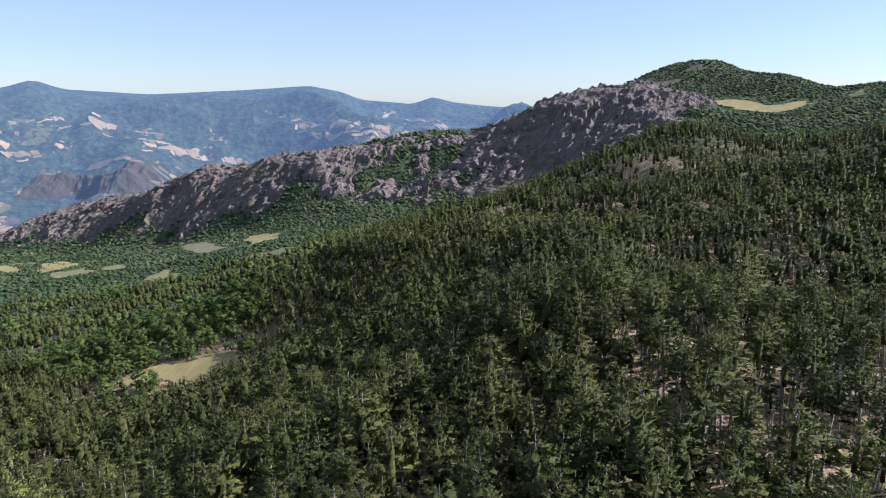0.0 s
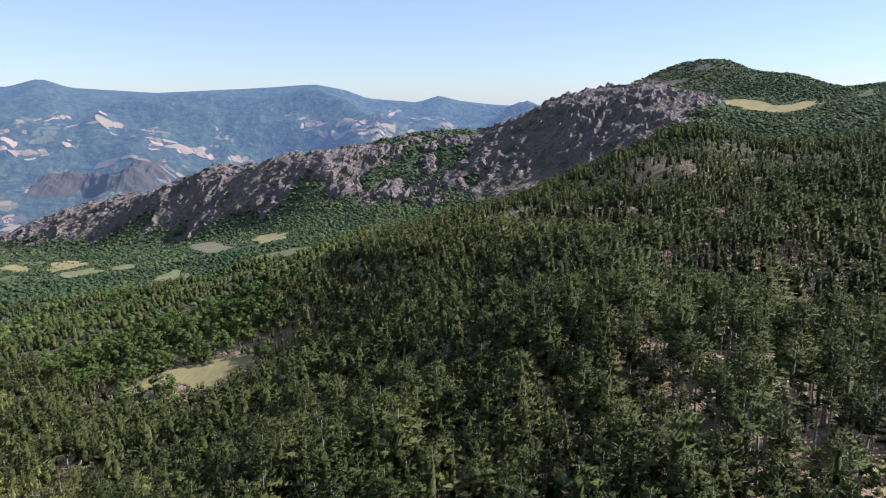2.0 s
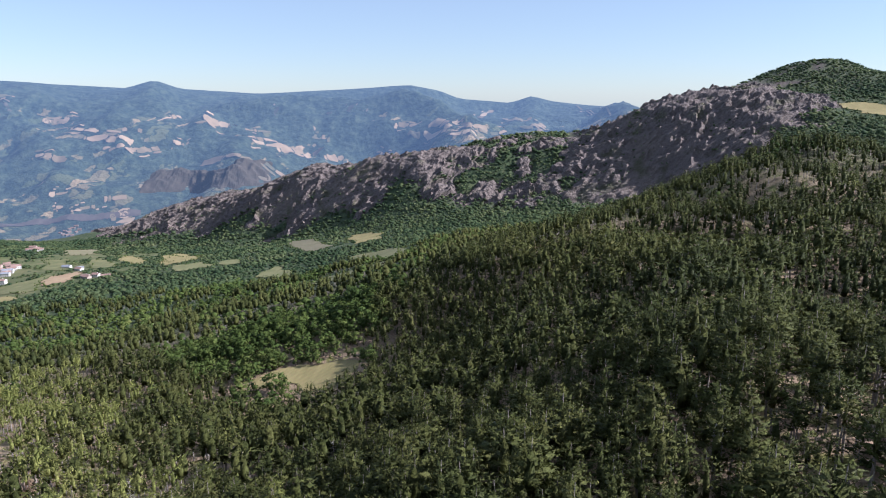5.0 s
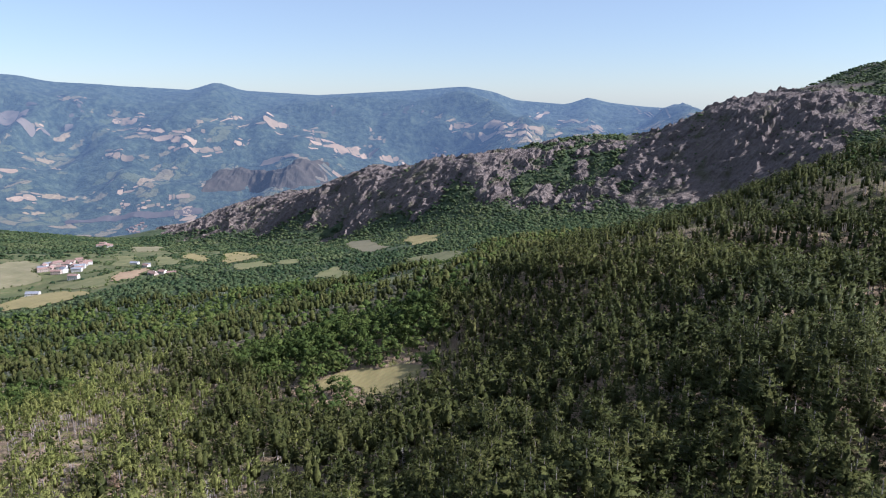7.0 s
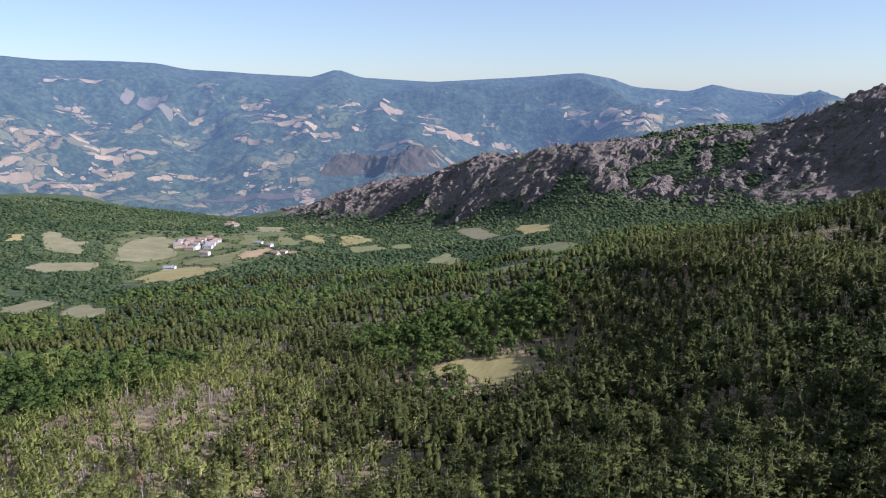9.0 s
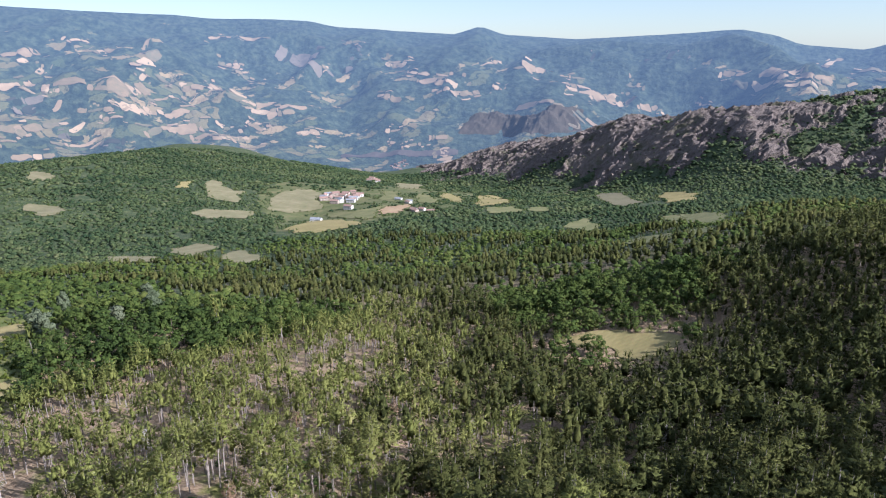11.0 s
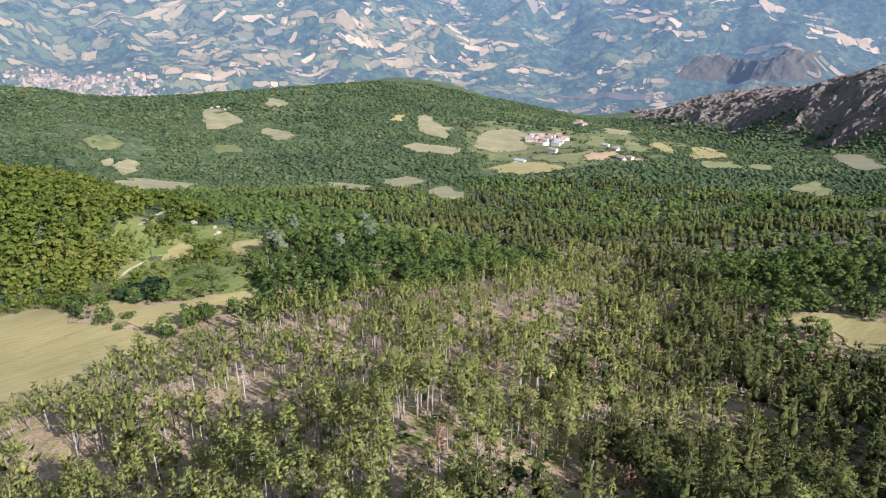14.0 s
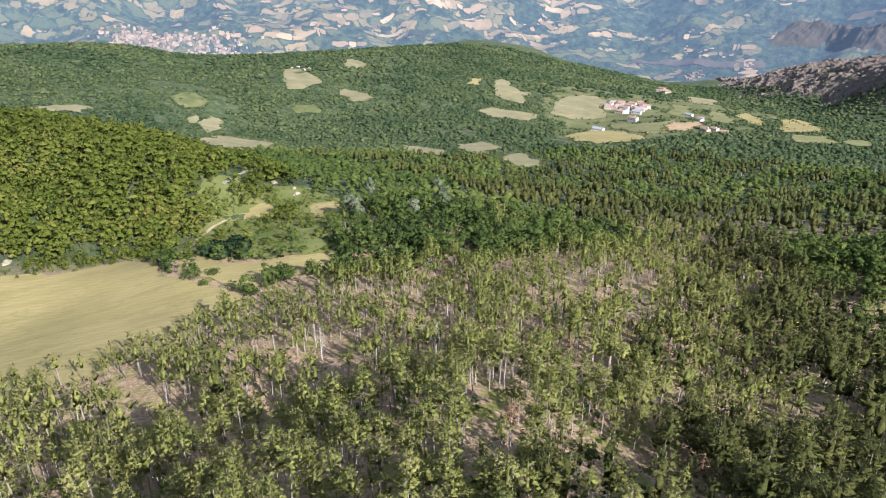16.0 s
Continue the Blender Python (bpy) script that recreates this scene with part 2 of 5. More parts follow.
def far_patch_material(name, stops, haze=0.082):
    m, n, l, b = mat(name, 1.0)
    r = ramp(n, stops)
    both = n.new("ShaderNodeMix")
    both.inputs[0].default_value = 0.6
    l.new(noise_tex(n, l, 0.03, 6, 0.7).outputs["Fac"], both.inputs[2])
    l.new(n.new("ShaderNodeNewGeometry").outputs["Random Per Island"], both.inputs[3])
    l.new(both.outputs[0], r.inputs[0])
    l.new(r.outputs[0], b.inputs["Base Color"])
    # haze as emission on far fields, stone, gravel, crag and houses too
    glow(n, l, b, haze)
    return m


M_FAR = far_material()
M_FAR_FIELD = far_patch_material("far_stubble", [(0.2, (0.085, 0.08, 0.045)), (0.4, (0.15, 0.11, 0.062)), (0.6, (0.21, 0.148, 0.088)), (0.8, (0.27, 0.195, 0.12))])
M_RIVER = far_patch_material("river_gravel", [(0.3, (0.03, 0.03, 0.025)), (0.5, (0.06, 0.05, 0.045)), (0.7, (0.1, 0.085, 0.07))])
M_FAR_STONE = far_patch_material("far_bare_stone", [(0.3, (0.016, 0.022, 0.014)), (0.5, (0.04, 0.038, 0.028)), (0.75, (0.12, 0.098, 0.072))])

# ---- the land ----
# Breaklines of the land, x, y, z in metres from the first eye: spurs, hollows, feet of slopes.
HOME_SPUR = [(300, 60, -54), (150, 90, -57), (50, 111, -63), (14, 116, -67), (43, 156, -62), (74, 202, -66), (71, 279, -64), (137, 251, -68), (158, 328, -62), (152, 367, -60), (201, 470, -54), (275, 443, -32), (277, 488, -34), (164, 574, -40), (204, 596, -36), (250, 603, -39)]
HOME_FLANK = [(-20, 60, -68), (-7, 194, -81), (11, 207, -72), (27, 254, -71), (3, 477, -84), (-52, 304, -108), (-85, 172, -108), (-73, 233, -113), (-133, 199, -121), (-122, 113, -99), (-110, 345, -131), (-163, 329, -141), (-136, 288, -142), (60, 420, -74)]
PINE_SHELF = [(-40, -40, -64), (-102, 95, -86), (-141, 79, -87), (-181, 79, -94), (-194, 56, -103), (-234, 44, -110), (-120, 10, -76), (-236, 243, -136), (-227, 294, -152), (-294, 75, -118), (-200, -30, -97), (-250, 150, -124)]
MEADOW = [(-305, -23, -120), (-333, 26, -126), (-391, 57, -131), (-412, 10, -136), (-342, 95, -128), (-330, 120, -127), (-419, 47, -139),
          (-439, 76, -144), (-393, 167, -133), (-360, 200, -137), (-427, 251, -155), (-475, 120, -148), (-500, 160, -146), (-527, 130, -142), (-380, -90, -130)]
OAK_HILL = [(-670, 6, -108), (-668, 30, -113), (-644, 58, -119), (-616, 96, -126), (-577, 120, -136), (-539, 140, -143), (-530, 20, -124),
            (-500, 60, -132), (-560, 70, -118), (-640, -90, -92), (-480, -60, -118), (-760, 60, -160), (-720, 140, -180)]
VALE = [(-361, 600, -207), (-148, 678, -150), (-344, 898, -235), (-666, 542, -236), (-513, 1309, -278), (-378, 1313, -259), (-314, 1210, -242),
        (-884, 987, -290), (-924, 931, -300), (-1146, 1386, -334), (-500, 380, -195), (-300, 420, -168), (-650, 800, -250), (-150, 1000, -190),
        (-100, 850, -165), (-620, 1120, -272), (-900, 1300, -318), (-1000, 1650, -362), (-1360, 1900, -420), (-760, 300, -215), (60, 800, -140), (0, 620, -112)]
LEFT_HILLS = [(-1619, 158, -181), (-1711, 228, -192), (-1742, 328, -213), (-1670, 398, -252), (-1781, 559, -256), (-1816, 750, -266), (-1834, 944, -275),
              (-1889, 1148, -288), (-1883, 1337, -286), (-1794, 1524, -314), (-1727, 1590, -349), (-1590, 1715, -384), (-1471, 1745, -399),
              (-1258, 184, -200), (-1130, 293, -250), (-1098, 349, -268), (-1243, 636, -262), (-1251, 993, -286), (-995, 199, -225), (-888, 343, -245), (-860, 499, -256),
              (-1350, 1200, -310), (-1000, 760, -278), (-1000, 20, -170), (-1400, -200, -150)]
ROCK_CREST = [(507, 1561, 15), (444, 1518, 26), (356, 1501, 20), (264, 1514, 4), (182, 1531, -22), (112, 1567, -62), (52, 1639, -80), (-20, 1696, -74),
              (-123, 1675, -85), (-200, 1636, -107), (-283, 1579, -127), (-416, 1644, -139), (-612, 1740, -170), (-724, 1800, -211), (-934, 1920, -266),
              (-1097, 1977, -310), (-1212, 2018, -345), (-1296, 2044, -393), (-1476, 2231, -437), (-1590, 2331, -468), (-1720, 2420, -520)]
ROCK_FOOT = [(350, 1210, -76), (212, 1292, -147), (65, 1332, -175), (-103, 1362, -198), (-217, 1386, -206), (-455, 1449, -267), (-637, 1538, -314), (-884, 1646, -348), (-1154, 1786, -388), (300, 1200, -120), (120, 1150, -170), (-60, 1250, -205), (-1450, 2080, -440)]
PEAK = [(480, 1787, 52), (599, 1823, 90), (634, 1812, 86), (661, 1780, 95), (705, 1721, 69), (778, 1624, 54), (810, 1552, 26), (833, 1483, 24), (862, 1408, 34),
        (526, 1406, -6), (592, 1325, -24), (689, 1334, -7), (618, 1390, -3), (484, 1186, -42), (568, 1001, -40), (501, 808, -34), (709, 1150, -10), (400, 700, -52), (330, 900, -80), (700, 700, -5), (905, 1725, 6), (960, 1697, 2), (1016, 1664, 16), (1020, 1950, -20), (1150, 1880, -20), (860, 1850, 20)]
BEHIND = [(0, -300, -30), (400, -300, 10), (-400, -400, -90), (700, 200, 10), (0, -1200, 60), (1200, -800, 60), (-1200, -1000, -80), (1500, 800, 60), (1400, 1800, 40),
          (900, 2300, -60), (0, 2300, -330), (-700, 2500, -420), (400, 2000, -60), (-200, 1950, -230), (-600, 2050, -330)]
VALLEY_FLOOR = [(math.sin(math.radians(a)) * r, math.cos(math.radians(a)) * r, z) for a, r, z in (
    (-88, 2900, -470), (-78, 2750, -500), (-68, 2700, -520), (-60, 2800, -540), (-52, 2900, -560), (-44, 3050, -570), (-37, 3250, -573), (-30, 3200, -560),
    (-20, 3000, -520), (-8, 3000, -460), (5, 3000, -400), (20, 3000, -300), (60, 3000, -100), (110, 3000, 0), (180, 3000, 60), (240, 3000, -200))]
NODES = np.array(HOME_SPUR + HOME_FLANK + PINE_SHELF + MEADOW + OAK_HILL + VALE + LEFT_HILLS + ROCK_CREST + ROCK_FOOT + PEAK + BEHIND + VALLEY_FLOOR, float)


def basis(x, y):
    d2 = (x[:, None] - NODES[None, :, 0]) ** 2 + (y[:, None] - NODES[None, :, 1]) ** 2
    return np.sqrt(d2 + 35.0 ** 2)


WEIGHTS = np.linalg.solve(np.block([[basis(NODES[:, 0], NODES[:, 1]) - 1.0 * np.eye(len(NODES)), np.ones((len(NODES), 1))],
                                    [np.ones((1, len(NODES))), np.zeros((1, 1))]]), np.append(NODES[:, 2], 0))


def hashed(i, j, seed):
    h = np.sin(i * 127.1 + j * 311.7 + seed * 74.7) * 43758.5453
    return h - np.floor(h)


def value_noise(x, y, seed=0.0):
    i, j = np.floor(x), np.floor(y)
    u, v = x - i, y - j
    u, v = u * u * (3 - 2 * u), v * v * (3 - 2 * v)
    a, b, c, d = hashed(i, j, seed), hashed(i + 1, j, seed), hashed(i, j + 1, seed), hashed(i + 1, j + 1, seed)
    return (a * (1 - u) + b * u) * (1 - v) + (c * (1 - u) + d * u) * v


def fbm(x, y, octaves=4, seed=0.0):
    return sum(value_noise(x * 2 ** k + 17.3 * k, y * 2 ** k - 9.1 * k, seed + k) * 0.5 ** k for k in range(octaves)) / (2 - 0.5 ** (octaves - 1))


def ridged(x, y, octaves=4, seed=0.0):
    return sum((1 - np.abs(2 * value_noise(x * 2 ** k + 31.7 * k, y * 2 ** k + 5.3 * k, seed + k) - 1)) * 0.5 ** k for k in range(octaves)) / (2 - 0.5 ** (octaves - 1))


# The far skyline: bearing to the left of north, height in degrees above level.
SKYLINE_BEARING = [-180, -60, -40, -12, -5.9, -3.2, -0.4, 1.1, 2.8, 6.9, 8.7, 10.9, 15.6, 22.6, 28.5, 30.3, 32.3, 37.1, 41.6, 43.6, 46.6, 51.2, 53.5, 60, 66, 75, 100, 180]
SKYLINE_HEIGHT = [0.5, 0.2, -0.8, -0.8, -0.69, -0.47, -0.11, 0.29, -0.25, 0.11, 0.77, 1.16, 0.84, 0.39, 0.76, 1.4, 0.8, 1.05, 1.36, 1.75, 1.87, 1.91, 2.17, 2.3, 2.6, 2.6, 2, 0.5]


# Ribs and gullies of the home slopes: x, y, run (degrees left of north), half length, half width, height.
RIBS = [(44, 160, 12, 45, 20, 5), (112, 238, 40, 85, 30, -18), (205, 250, 60, 60, 35, -8), (20, 262, 20, 45, 18, -7), (50, 300, 25, 60, 20, 5), (70, 392, 30, 55, 22, -14), (118, 410, 30, 60, 18, 9),
        (112, 452, 28, 55, 16, -13), (165, 478, 28, 70, 22, 12), (198, 600, 10, 70, 45, 6), (280, 560, 0, 70, 35, -7), (330, 480, 20, 90, 35, 6), (-60, 330, 20, 60, 22, -6), (-30, 400, 20, 60, 22, 5)]


def relief(x, y):
    z = np.zeros_like(x)
    for cx, cy, run, half, wide, high in RIBS:
        c, s = math.cos(radians(run)), math.sin(radians(run))
        along, across = -(x - cx) * s + (y - cy) * c, (x - cx) * c + (y - cy) * s
        z += high * np.exp(-(along / half) ** 2 - (across / wide) ** 2)
    return z


def land(x, y):
    """The height of the ground."""
    x, y = np.asarray(x, float), np.asarray(y, float)
    z = np.empty_like(x)
    for k in range(0, len(x), 20000):
        s = slice(k, k + 20000)
        z[s] = basis(x[s], y[s]) @ WEIGHTS[:-1] + WEIGHTS[-1]
    z += relief(x, y)
    r = np.hypot(x, y)
    z += (fbm(x / 60, y / 60, 3, 3.0) - 0.5) * 5.0 * np.clip((r - 60) / 200, 0, 1)
    z += (ridged(x / 260, y / 260, 3, 27.0) - 0.55) * 30 * np.clip((-x - 1080) / 150, 0, 1) * np.clip((1650 + x) / 120, 0, 1) * np.clip((900 - y) / 200, 0, 1)
    bearing = np.degrees(np.arctan2(-x, y))
    sky = np.interp(bearing, SKYLINE_BEARING, SKYLINE_HEIGHT)
    crest = 4700 * np.tan(np.radians(sky))
    s = np.clip((r - 3100) / 1600, 0, 1)
    bulge = (ridged(x / 900, y / 900, 4, 11.0) - 0.5) * 360 * np.sin(np.pi * np.clip((r - 3050) / 1650, 0, 1)) ** 0.8
    floor = np.interp(bearing, [-180, -20, 0, 20, 30, 45, 60, 90, 180], [0, -250, -400, -520, -560, -560, -530, -470, 0])
    bulge += (ridged(x / 330, y / 330, 4, 13.0) - 0.55) * 115 * np.clip((r - 3250) / 500, 0, 1) * np.clip((4690 - r) / 350, 0, 1)
    far = floor + (crest - floor) * s ** 1.15 + bulge
    far = np.where(r > 4700, crest - (r - 4700) * 1.5, far)
    w = np.clip((r - 2950) / 400, 0, 1)
    w = w * w * (3 - 2 * w)
    return z * (1 - w) + far * w


def mesh_object(name, verts, faces, materials, parent=None, smooth=False, slots=None, attributes=(), normals=None):
    """A mesh from arrays: faces is an (n, 3) or (n, 4) array; attributes are (name, value per vertex); normals soften the shading of leaves."""
    faces = np.asarray(faces, np.int32)
    me = bpy.data.meshes.new(name)
    me.vertices.add(len(verts))
    me.vertices.foreach_set("co", np.asarray(verts, np.float32).ravel())
    k = faces.shape[1]
    me.loops.add(faces.size)
    me.loops.foreach_set("vertex_index", faces.ravel())
    me.polygons.add(len(faces))
    me.polygons.foreach_set("loop_start", np.arange(0, faces.size, k, dtype=np.int32))
    me.polygons.foreach_set("loop_total", np.full(len(faces), k, np.int32))
    for m in materials:
        me.materials.append(m)
    if slots is not None:
        me.polygons.foreach_set("material_index", np.asarray(slots, np.int32))
    me.polygons.foreach_set("use_smooth", np.full(len(faces), smooth))
    for key, values in attributes:
        a = me.attributes.new(key, "FLOAT", "POINT")
        a.data.foreach_set("value", np.asarray(values, np.float32))
    me.update(calc_edges=True)
    if normals is not None:
        a = me.attributes.new("custom_normal", "FLOAT_VECTOR", "POINT")
        a.data.foreach_set("vector", np.asarray(normals, np.float32).ravel())
        me.update()
    ob = new(name, me)
    if parent is not None:
        ob.parent = parent
    return ob


def inside(px, py, poly):
    """Which of the points lie inside the outline."""
    hit = np.zeros(len(px), bool)
    for (x0, y0), (x1, y1) in zip(poly, poly[1:] + poly[:1]):
        cross = (y0 > py) != (y1 > py)
        with np.errstate(divide="ignore", invalid="ignore"):
            hit ^= cross & (px < (x1 - x0) * (py - y0) / (y1 - y0 if y1 != y0 else 1e-9) + x0)
    return hit


def to_line(px, py, line):
    """Distance to a polyline, and the run along it."""
    best, along, run = np.full(len(px), 1e9), np.zeros(len(px)), 0.0
    for a, b in zip(line, line[1:]):
        ax, ay, dx, dy = a[0], a[1], b[0] - a[0], b[1] - a[1]
        n = math.hypot(dx, dy)
        t = np.clip(((px - ax) * dx + (py - ay) * dy) / n ** 2, 0, 1)
        d = np.hypot(px - ax - t * dx, py - ay - t * dy)
        along = np.where(d < best, run + t * n, along)
        best = np.minimum(best, d)
        run += n
    return best, along


# ---- fields ----
FIELDS = [
    ("straw", [(-166, 337), (-157, 348), (-145, 353), (-132, 347), (-110, 350), (-107, 335), (-114, 320), (-133, 319), (-143, 328), (-159, 326)]),
    ("green", [(-432, 966), (-404, 990), (-372, 946), (-331, 863), (-368, 866)]),
    ("green", [(-260, 698), (-232, 700), (-201, 681), (-187, 634), (-225, 608)]),
    ("green", [(-190, 679), (-170, 693), (-160, 650), (-176, 633)]),
    ("green", [(-293, 979), (-258, 985), (-229, 983), (-171, 828), (-178, 747), (-255, 895)]),
    ("grey", [(-538, 1365), (-487, 1375), (-398, 1200), (-401, 1135), (-442, 1155)]),
    ("straw", [(-379, 1279), (-374, 1321), (-302, 1264), (-295, 1168), (-335, 1161)]),
    ("pale", [(-1122, 1027), (-1145, 1111), (-1103, 1137), (-975, 1013), (-975, 953), (-1022, 886)]),
    ("pale", [(-1306, 988), (-1302, 1025), (-1201, 971), (-1184, 990), (-1101, 899), (-1155, 880)]),
    ("pale", [(-1088, 791), (-1021, 878), (-968, 810), (-1008, 748)]),
    ("straw", [(-827, 762), (-870, 873), (-768, 862), (-708, 812), (-719, 751), (-777, 725)]),
    ("green", [(-912, 934), (-892, 968), (-841, 966), (-848, 1043), (-771, 936), (-739, 851), (-781, 878)]),
    ("green", [(-1016, 1249), (-970, 1277), (-841, 1089), (-901, 1111)]),
    ("straw", [(-1331, 931), (-1328, 962), (-1267, 915), (-1276, 895)]),
    ("pale", [(-847, 560), (-835, 621), (-781, 580), (-751, 527), (-784, 522)]),
    ("pale", [(-710, 533), (-731, 584), (-647, 550), (-643, 517), (-680, 514)]),
    ("straw", [(-829, 1360), (-814, 1414), (-693, 1279), (-611, 1103), (-674, 1105)]),
    ("earth", [(-826, 1012), (-788, 1054), (-737, 949), (-762, 932)]),
    ("straw", [(-921, 1352), (-877, 1338), (-779, 1231), (-704, 1084), (-795, 1177)]),
    ("green", [(-636, 1050), (-584, 1090), (-548, 1034), (-580, 990)]),
    ("pale", [(-1142, 1459), (-1127, 1591), (-1001, 1382), (-1023, 1337)]),
    ("green", [(-925, 1247), (-864, 1252), (-739, 1083), (-806, 1099)]),
    ("green", [(-558, 1094), (-519, 1102), (-502, 1056), (-531, 1047)]),
    ("straw", [(-416, -33), (-414, -19), (-407, 13), (-412, 43), (-383, 52), (-361, 55), (-328, 67), (-309, 72), (-291, 59), (-285, 24), (-274, 2), (-280, -23), (-286, -36)]),
    ("straw", [(-371, 55), (-394, 66), (-368, 79), (-350, 103), (-340, 126), (-333, 126), (-323, 109), (-324, 87), (-318, 72), (-341, 66)]),
    ("pasture", [(-405, 81), (-458, 108), (-426, 132), (-390, 150), (-359, 138), (-344, 128), (-372, 80), (-400, 67)]),
    ("pale", [(-1001, 229), (-1070, 292), (-1017, 347), (-935, 311), (-893, 238)]),
    ("pale", [(-1135, 274), (-1175, 299), (-1154, 315), (-1090, 285), (-1067, 258)]),
    ("pale", [(-1140, 253), (-1169, 280), (-1130, 271), (-1115, 251)]),
    ("pale", [(-1043, 37), (-1121, 75), (-1128, 125), (-1093, 111), (-1026, 47)]),
    ("grass", [(-1251, 260), (-1289, 306), (-1230, 318), (-1190, 260)]),
    ("pale", [(-1480, 532), (-1559, 606), (-1366, 597), (-1323, 495)]),
    ("pale", [(-1328, 610), (-1254, 637), (-1189, 610), (-1193, 562)]),
    ("pale", [(-896, 494), (-865, 514), (-815, 521), (-764, 476), (-838, 469)]),
    ("pale", [(-1643, 777), (-1615, 809), (-1514, 763), (-1518, 721)]),
    ("grass", [(-1220, 458), (-1191, 494), (-1158, 485), (-1174, 448)]),
    ("straw", [(-478, 122), (-489, 144), (-471, 145), (-461, 134), (-467, 120)]),
    ("straw", [(-461, 162), (-457, 186), (-419, 167), (-419, 152)]),
    ("straw", [(526, 1422), (575, 1419), (610, 1368), (696, 1347), (680, 1311), (598, 1316), (552, 1359)]),
    ("grass", [(752, 1334), (808, 1371), (779, 1307), (738, 1300)]),
    ("straw", [(-697, 1140), (-810, 1383), (-620, 1145), (-622, 1085), (-651, 1070)]),
    ("litter", [(-233, 220), (-243, 243), (-236, 260), (-219, 240), (-222, 222)]),
    ("litter", [(-22, 470), (-5, 488), (22, 486), (30, 474), (8, 464), (-12, 462)]),
]
CREST_LINE = [(x, y) for x, y, z in ROCK_CREST]
ROCK_OUTLINE = [(590, 1800), (540, 1560), (500, 1400), (380, 1180), (220, 1230), (71, 1290), (-112, 1350), (-200, 1430), (-260, 1480), (-479, 1490), (-671, 1570),
                (-930, 1690), (-1202, 1820), (-1450, 2100), (-1780, 2430), (-1560, 2500), (-1296, 2210), (-934, 2090), (-612, 1900), (-416, 1800), (-283, 1740), (-20, 1820), (182, 1700), (356, 1700), (480, 1860)]


def rockiness(x, y):
    d, _ = to_line(x, y, ROCK_OUTLINE + ROCK_OUTLINE[:1])
    edge = np.where(inside(x, y, ROCK_OUTLINE), d, -d) + (fbm(x / 80, y / 80, 4, 21.0) - 0.5) * 200
    saddle = np.exp(-((x + 75) / 130) ** 4)  # wooded part of the crest
    upper = np.clip((x - 440) / 60, 0, 1) * np.clip((y - 1500) / 80, 0, 1)  # scrub takes over on the peak
    return np.clip(np.minimum(edge / 30 + 0.3, 1.0) - upper * np.clip((fbm(x / 40, y / 40, 3, 15.0) - 0.3) * 6, 0, 1) - 1.6 * saddle * np.clip((fbm(x / 45, y / 45, 3, 5.0) - 0.36) * 5, 0, 1), 0, 1)


def peak_rock(x, y):
    """Bare stony flank of the peak above the ridge."""
    d = np.clip(1.35 - np.hypot((x - 575) / 110, (y - 1740) / 230), 0, 1) * 1.5
    return np.clip(d + (fbm(x / 35, y / 35, 3, 23.0) - 0.5) * 2.0, 0, 1)


# ---- ground ----
bearings = np.radians(np.concatenate([np.arange(-42, 98, 0.6), np.arange(98, 318, 3.0)]))


def polar_sheet(name, radii, material, smooth=True):
    a, r = np.meshgrid(bearings, radii)
    x, y = (-np.sin(a) * r).ravel(), (np.cos(a) * r).ravel()
    z = land(x, y)
    n, k = len(bearings), len(radii)
    i, j = np.meshgrid(np.arange(k - 1), np.arange(n), indexing="ij")
    f = np.stack([i * n + j, i * n + (j + 1) % n, (i + 1) * n + (j + 1) % n, (i + 1) * n + j], -1).reshape(-1, 4)[:, ::-1]
    wood = np.clip((np.hypot(x, y) - 420) / 250, 0, 1)
    bearing = np.degrees(a.ravel())
    wood = np.maximum(wood, np.clip((-x - 400) / 40, 0, 1))
    farm = np.interp(bearing, [-40, 0, 7, 12, 25, 40, 48, 55, 75, 90], [0.1, 0.1, 0.05, -0.15, -0.15, -0.05, 0.0, 0.06, 0.1, 0.08])
    farm = farm - np.clip((np.hypot(x, y) - 3950) / 450, 0, 1) * 0.4
    rock = rockiness(x, y)
    crest = np.array(sorted((p, q) for p, q in CREST_LINE))
    under = (to_line(x, y, CREST_LINE)[0] < 350) & (y - np.interp(x, crest[:, 0], crest[:, 1]) < 25) & (x < 495)
    z = z - 26 * np.clip(rock * 1.6 - 0.6, 0, 1) * under  # the crags stand on this bed
    return mesh_object(name, np.stack([x, y, z + BASE], 1), f, [material], smooth=smooth,
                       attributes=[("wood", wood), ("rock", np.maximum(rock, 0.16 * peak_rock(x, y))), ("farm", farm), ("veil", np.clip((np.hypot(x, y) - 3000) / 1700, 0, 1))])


ground = polar_sheet("ground", np.concatenate([[0.5], np.geomspace(12, 900, 110), np.linspace(917, 3000, 115)]), M_EARTH)
tagged(ground, "wooded hillside ground with needle litter and dry grass", "ground", kind="structure")
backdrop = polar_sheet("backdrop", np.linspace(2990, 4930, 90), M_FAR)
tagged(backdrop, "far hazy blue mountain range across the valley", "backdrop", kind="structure")


